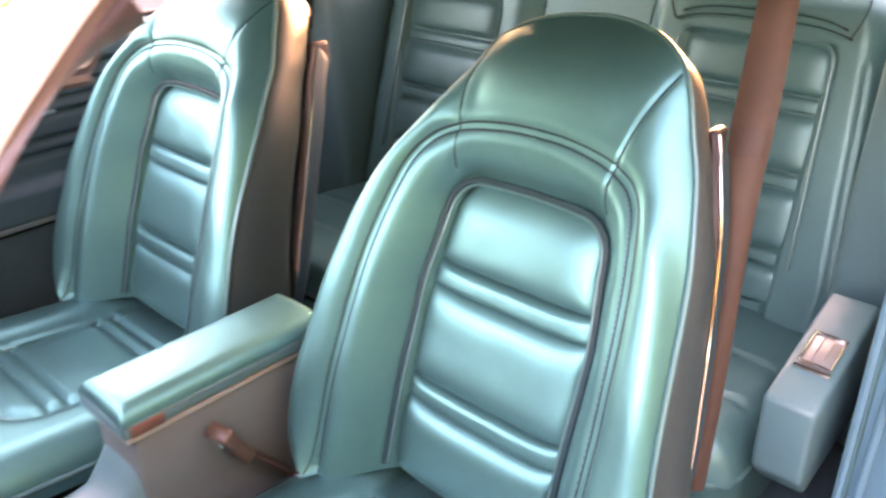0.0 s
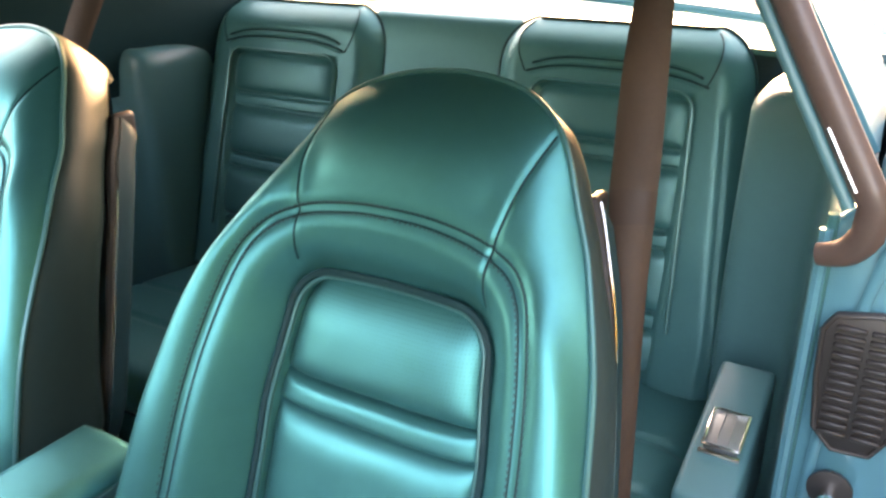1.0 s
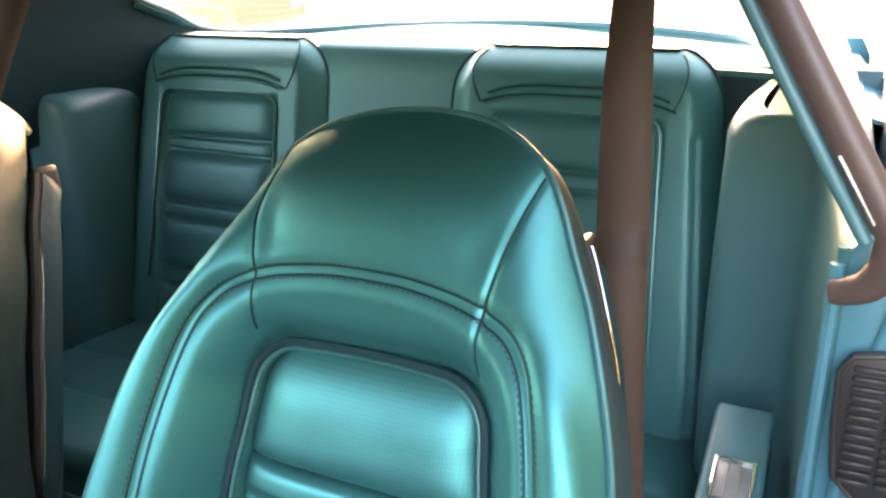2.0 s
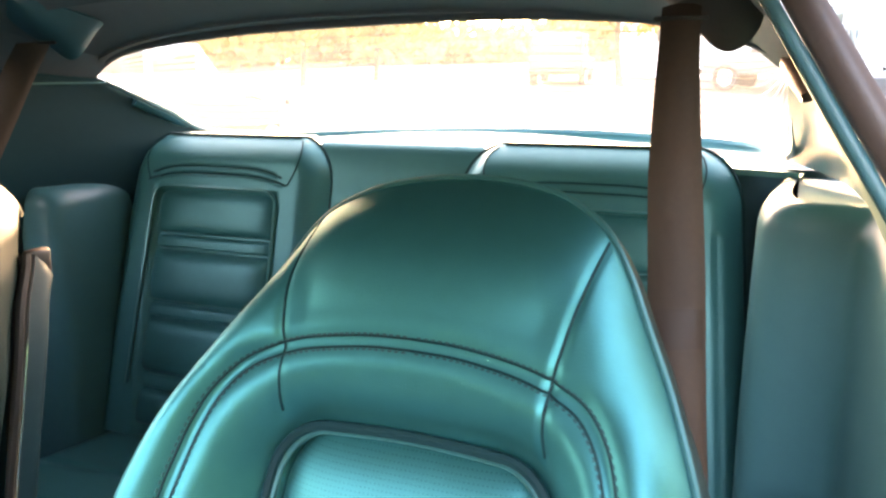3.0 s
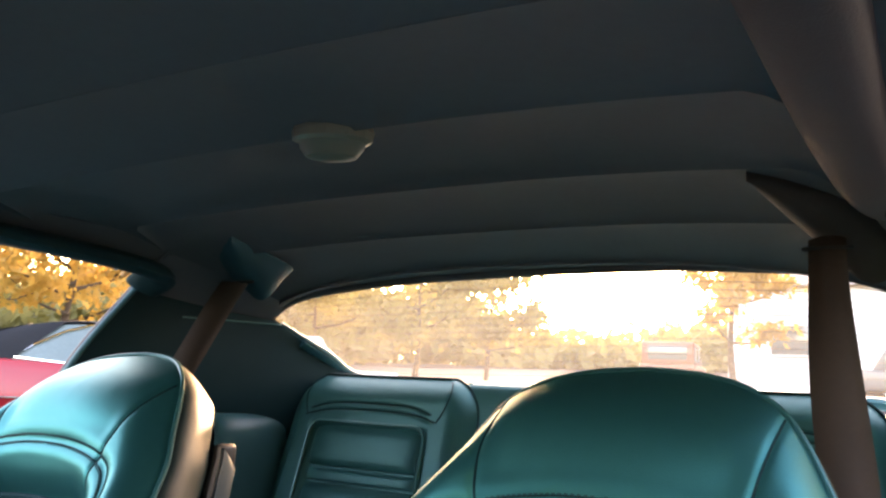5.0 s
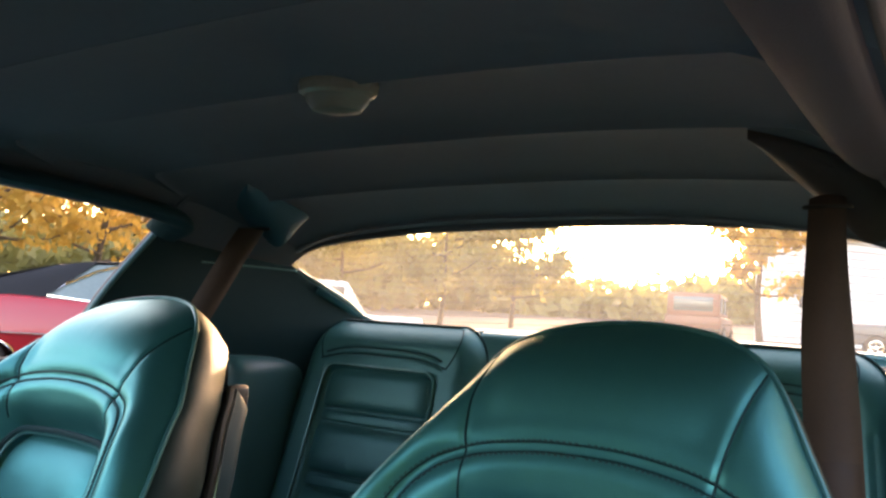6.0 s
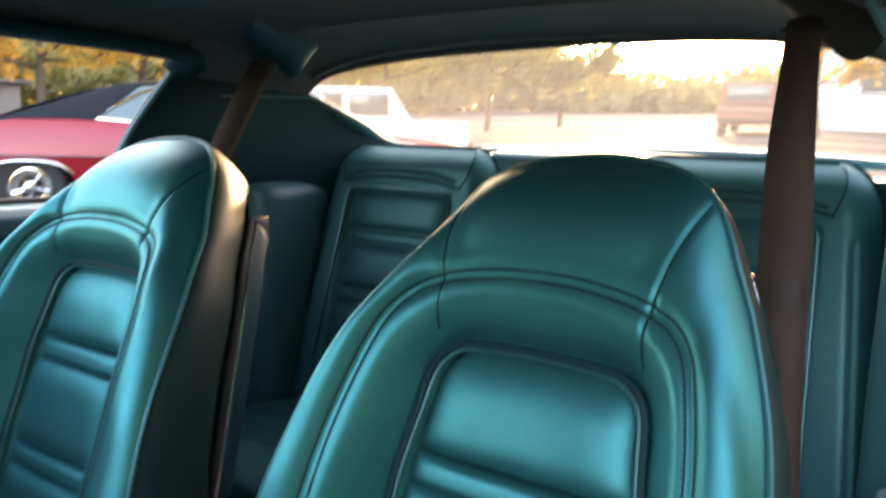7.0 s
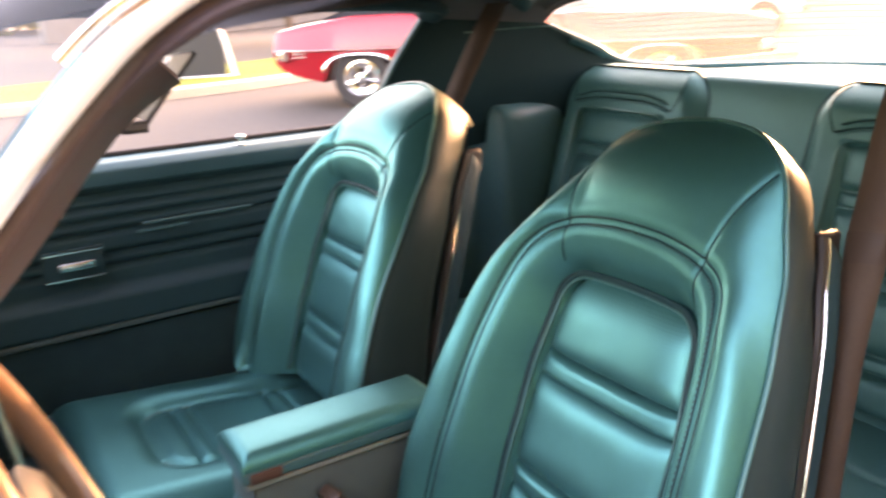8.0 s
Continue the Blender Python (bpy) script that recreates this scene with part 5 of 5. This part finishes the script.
def loft_body(stations, half, m):
    """Car body: stations of (y, [(x share, z), ...]) joined into one skin."""
    bm = bmesh.new()
    rings = []
    for y, prof in stations:
        ring = [bm.verts.new(m @ Vector((x * half, y, z))) for x, z in prof] + [bm.verts.new(m @ Vector((-x * half, y, z))) for x, z in prof[::-1]]
        rings.append(ring)
    n = len(rings[0])
    for a, b in zip(rings, rings[1:]):
        for k in range(n):
            bm.faces.new((a[k], a[(k + 1) % n], b[(k + 1) % n], b[k]))
    bm.faces.new(rings[0][::-1])
    bm.faces.new(rings[-1])
    return bm


def parked_coupe(at, turn, paint, roof_mat, label):
    """A long two-door coupe; local y runs from its tail (0) to its nose (5.2)."""
    c = thing("parked_car", at, label, "car", "parked cars")
    flat = pose(*at, 0, 0, turn)
    m = flat @ Matrix.Diagonal((1, 1, 0.99, 1))

    def prof(low, belt, deck, wide):
        # sill tucked under, crease with the bright line, leaning upper side, deck
        crease = max(0.605, low + 0.05)
        return [(0.80 * wide, low), ((0.90 + 0.08 * clamp((low - 0.22) / 0.36)) * wide, low + 0.015), (0.985 * wide, crease - 0.03), (1.0 * wide, crease), (0.985 * wide, crease + 0.02), (0.955 * wide, belt - 0.08), (0.91 * wide, belt - 0.01), (0.86 * wide, belt + 0.005), (0.55 * wide, deck), (0.0, deck + 0.01)]
    ys = [0.16, 0.19, 0.25, 0.36, 0.5, 0.62] + [0.68 + 0.88 * t for t in span(0, 1, 21)] + [1.62, 1.8, 2.2, 2.6, 3.0, 3.4, 3.66] + [3.71 + 0.88 * t for t in span(0, 1, 21)] + [4.65, 4.9, 5.15, 5.22]

    def shape(y):
        belt = float(np.interp(y, [0.16, 0.21, 0.5, 1.0, 1.5, 2.0, 2.8, 3.6, 4.4, 5.0, 5.22], [0.78, 0.815, 0.87, 0.94, 0.95, 0.93, 0.90, 0.90, 0.885, 0.84, 0.78]))
        low = float(np.interp(y, [0.16, 0.28, 0.7, 1.6, 4.5, 5.22], [0.46, 0.36, 0.255, 0.22, 0.22, 0.40]))
        for yw in (1.12, 4.15):
            k = 1 - abs((y - yw) / 0.405) ** 2.6
            if k > 0:
                low = max(low, 0.255 + 0.30 * k ** 0.45)
        wide = float(np.interp(y, [0.16, 0.21, 0.5, 4.8, 5.22], [0.90, 0.94, 1.0, 1.0, 0.90]))
        return prof(low, belt, belt + 0.01, wide)
    part("body", loft_body([(y, shape(y)) for y in ys], 0.96, m), paint, c, sharp=28)
    # roof and glasshouse
    base = [(0.75, 0.93, 0.80), (1.5, 0.945, 0.83), (2.3, 0.915, 0.84), (3.15, 0.90, 0.83), (3.65, 0.90, 0.74)]
    top = [(1.72, 1.26, 0.58), (2.0, 1.31, 0.62), (2.4, 1.33, 0.64), (2.8, 1.31, 0.62), (2.92, 1.30, 0.60)]
    bl = smooth_path([(w, y, z) for y, z, w in base], 24)
    tl = smooth_path([(w, y, z) for y, z, w in top], 24)
    for s in (-1, 1):
        part("side_window", sheet(lambda k, v: m @ lerp(Vector((s * (bl[k].x + 0.003), bl[k].y, bl[k].z)), Vector((s * (tl[k].x + 0.004), tl[k].y, tl[k].z - 0.03)), v), range(6, 24), span(0, 1, 6)), CARGLASS, c)
        part("roof_pillar", sheet(lambda k, v: m @ lerp(Vector((s * (bl[k].x + 0.012), bl[k].y, bl[k].z - 0.01)), Vector((s * (tl[k].x + 0.012), tl[k].y, tl[k].z)), v), range(0, 8), span(0, 1, 6)), roof_mat, c)
        ring = [m @ lerp(Vector((s * (bl[k].x + 0.014), bl[k].y, bl[k].z)), Vector((s * (tl[k].x + 0.014), tl[k].y, tl[k].z - 0.03)), v) for k, v in [(7, 0.08), (7, 0.4), (8, 0.8), (10, 0.98), (16, 1), (19, 1), (22, 1), (23, 0.95), (23, 0.5), (23, 0.02), (20, 0), (16, 0), (11, 0)]]
        part("window_trim", wire(ring, 0.012, 6, closed=True), CHROME, c)
        mid = [m @ lerp(Vector((s * (bl[12].x + 0.012), bl[12].y, bl[12].z)), Vector((s * (tl[12].x + 0.012), tl[12].y, tl[12].z - 0.03)), v) for v in (0, 0.5, 1)]
        part("window_post", wire(mid, 0.010, 6), CHROME, c)
    part("roof_top", thick(sheet(lambda s, k: m @ Vector((s * (tl[k].x + 0.015), tl[k].y, tl[k].z + 0.03 * (1 - s * s))), span(-1, 1, 12), range(24)), 0.012), roof_mat, c)
    part("rear_slope", thick(sheet(lambda s, v: m @ (lerp(Vector((s * 0.79, 0.72, 0.925)), Vector((s * 0.59, 1.73, 1.27)), v) + Vector((0, 0, 0.02 * math.sin(math.pi * v) + 0.03 * (1 - s * s) * v))), span(-1, 1, 12), span(0, 1, 8)), 0.012), roof_mat, c)
    part("windscreen", sheet(lambda s, v: m @ (lerp(Vector((s * 0.74, 3.68 + 0.10 * (1 - s * s), 0.905)), Vector((s * 0.60, 2.91 + 0.06 * (1 - s * s), 1.30)), v)), span(-1, 1, 14), span(0, 1, 8)), DARKGLASS, c)
    for s in (-1, 1):
        part("windscreen_trim", wire([m @ Vector((s * 0.755, 3.69, 0.905)), m @ Vector((s * 0.68, 3.32, 1.11)), m @ Vector((s * 0.61, 2.92, 1.315))], 0.022, 8), CHROME, c)
        for y in (1.12, 4.15):
            car_wheel(c, flat @ pose(s * 0.835, y, 0.308, 0, 90 * s, 0), 0.312)
            part("arch_trim", wire([m @ Vector((s * 0.962, y + 0.400 * math.copysign(abs(math.cos(a)) ** 0.8, math.cos(a)), 0.33 + 0.235 * math.sin(a) ** 0.7)) for a in span(0.35, math.pi - 0.12, 24)], 0.012, 6), CHROME, c)
        part("side_strip", wire([m @ Vector((s * (0.968 - 0.05 * clamp((0.46 - y) / 0.3)), y, 0.612)) for y in span(0.20, 5.0, 24)], 0.009, 6), CHROME, c)
        for z in (0.60, 0.565):
            part("side_marker", block(-0.006, 0.006, -0.07, 0.07, -0.008, 0.008, 0.003, 1, m @ pose(s * 0.945, 0.46, z - 0.02)), CHROME, c)
        part("door_handle", block(-0.01, 0.01, -0.06, 0.06, -0.012, 0.012, 0.004, 2, m @ pose(s * 0.90, 2.12, 0.80)), CHROME, c)
        part("tail_lamp", block(-0.22, 0.22, -0.02, 0.02, -0.045, 0.045, 0.01, 2, m @ pose(s * 0.58, 0.17, 0.68)), material("tail_lamp", (0.45, 0.02, 0.02), 0.2), c)
    part("rear_bumper", wire([m @ Vector((x * 0.97, 0.13 + 0.18 * abs(x) ** 6, 0.56)) for x in span(-1, 1, 24)], 0.055, 10, 0.6), CHROME, c)
    part("front_bumper", wire([m @ Vector((x * 0.96, 5.26 - 0.18 * abs(x) ** 6, 0.54)) for x in span(-1, 1, 24)], 0.055, 10, 0.6), CHROME, c)
    return c


parked_coupe((-8.14, 2.88, 0.085), -41, RED, VINYL_TOP, "red two-door coupe with a black vinyl roof and bright wheels")


def off_roader(at, turn, paint, label):
    c = thing("parked_car", at, label, "car", "parked cars")
    m = pose(*at, 0, 0, turn)
    part("body", block(-0.85, 0.85, 0, 3.9, 0.45, 1.02, 0.06, 3, m), paint, c)
    part("cabin", prism([m @ Vector(p) for p in ((-0.80, 0.1, 1.0), (-0.80, 0.15, 1.72), (-0.80, 2.2, 1.72), (-0.80, 2.65, 1.0))], m.to_3x3() @ Vector((1.6, 0, 0)), 0.05, 3), paint, c)
    for s in (-1, 1):
        for y0, y1 in ((0.3, 1.15), (1.3, 2.15)):
            part("window", block(s * 0.805 - 0.012, s * 0.805 + 0.012, y0, y1, 1.12, 1.60, 0.02, 2, m), DARKGLASS, c)
        for y in (0.75, 3.2):
            car_wheel(c, m @ pose(s * 0.80, y, 0.36, 0, 90 * s, 0), 0.36)
    part("rear_window", block(-0.6, 0.6, 0.105, 0.135, 1.15, 1.6, 0.02, 2, m), DARKGLASS, c)
    part("rear_bumper", block(-0.85, 0.85, -0.1, 0.0, 0.5, 0.62, 0.02, 2, m), VENT, c)
    part("front_bumper", block(-0.85, 0.85, 3.9, 4.0, 0.5, 0.62, 0.02, 2, m), VENT, c)
    return c


off_roader((-12.9, 12.3, land(-12.9, 12.3)), -50.3, PALE, "white boxy off-roader parked beyond the red coupe")
GREY = material("dark_grey_paint", (0.10, 0.11, 0.12), 0.3, vary=0.1, scale=2, coat=0.6)
off_roader((1.9, 24.0, land(0, 24.0)), 75, GREY, "dark grey boxy off-roader parked far behind")
off_roader((6.6, 24.5, land(0, 24.5)), 75, material("silver_paint", (0.4, 0.41, 0.42), 0.3, metal=0.5), "silver boxy off-roader parked far behind")
off_roader((-6.6, 25.0, land(0, 25.0)), 8, material("rust_paint", (0.20, 0.075, 0.05), 0.4), "rust-brown boxy car parked before the building")

# white building far behind
by = 31.0
bz = land(0, by) - 0.2
house = thing("white_building", (1.0, by, bz), "long low white building with a grey roof", "building")
wall = part("wall", block(-6.0, 9.0, by, by + 7, bz, bz + 4.0, 0.03), PALE, house)
for k in range(19):
    z = bz + 0.02 + 0.208 * k
    part("board", prism([(-6.0, by, z), (-6.0, by - 0.030, z), (-6.0, by - 0.006, z + 0.205), (-6.0, by, z + 0.205)], (15.0, 0, 0)), PALE, wall, smooth=False)
part("roof", prism([(-6.3, by - 0.4, bz + 4.0), (-6.3, by + 3.5, bz + 5.0), (-6.3, by + 7.4, bz + 4.0)], (15.6, 0, 0), 0.02), material("grey_roof", (0.25, 0.25, 0.26), 0.8, vary=0.2, scale=2), house, "grey roof")
for x in (-4.5, 0.2, 4.2):
    win = part("window", block(x, x + 1.5, by - 0.045, by + 0.02, bz + 1.5, bz + 2.6, 0.01), DARKGLASS, house)
    part("window_frame", wire([(x, by - 0.05, bz + 1.5), (x + 1.5, by - 0.05, bz + 1.5), (x + 1.5, by - 0.05, bz + 2.6), (x, by - 0.05, bz + 2.6)], 0.04, 6, closed=True), PALE, win)
# low white-framed board by the verge, shed wall far off
board = thing("white_framed_board", (-11.3, 2.6, 0.12), "dark board in a white frame standing on the verge", "board")
bmx = pose(-11.48, 2.15, 0.12, 0, 0, 70)
part("panel", block(0.25, 1.0, -0.02, 0.02, 0.08, 0.78, 0.005, 1, bmx), material("dark_board", (0.035, 0.038, 0.04), 0.5), board)
part("frame", wire([bmx @ Vector(p) for p in ((0.2, 0, 0.05), (1.12, 0, 0.05), (0.95, 0, 0.82), (0.2, 0, 0.82))], 0.05, 6, closed=True), PALE, board, "white frame")
for x in (0.35, 0.85):
    part("foot", block(x - 0.1, x + 0.1, -0.15, 0.15, -0.05, 0.06, 0.01, 1, bmx), BARK, board)
shed = thing("grey_shed", (-36, 12, 0), "long grey shed beyond the far road", "building")
part("wall", block(-0.2, 0.2, -9, 7, 0, 2.6, 0.02, 1, pose(-36, 12, 0, 0, 0, 15)), material("grey_boards", (0.16, 0.15, 0.14), 0.8, vary=0.25, scale=3), shed)
part("roof", block(-2.0, 0.6, -9.3, 7.3, 2.6, 2.75, 0.02, 1, pose(-36, 12, 0, 0, 0, 15)), material("dark_roof", (0.07, 0.07, 0.07), 0.8), shed)
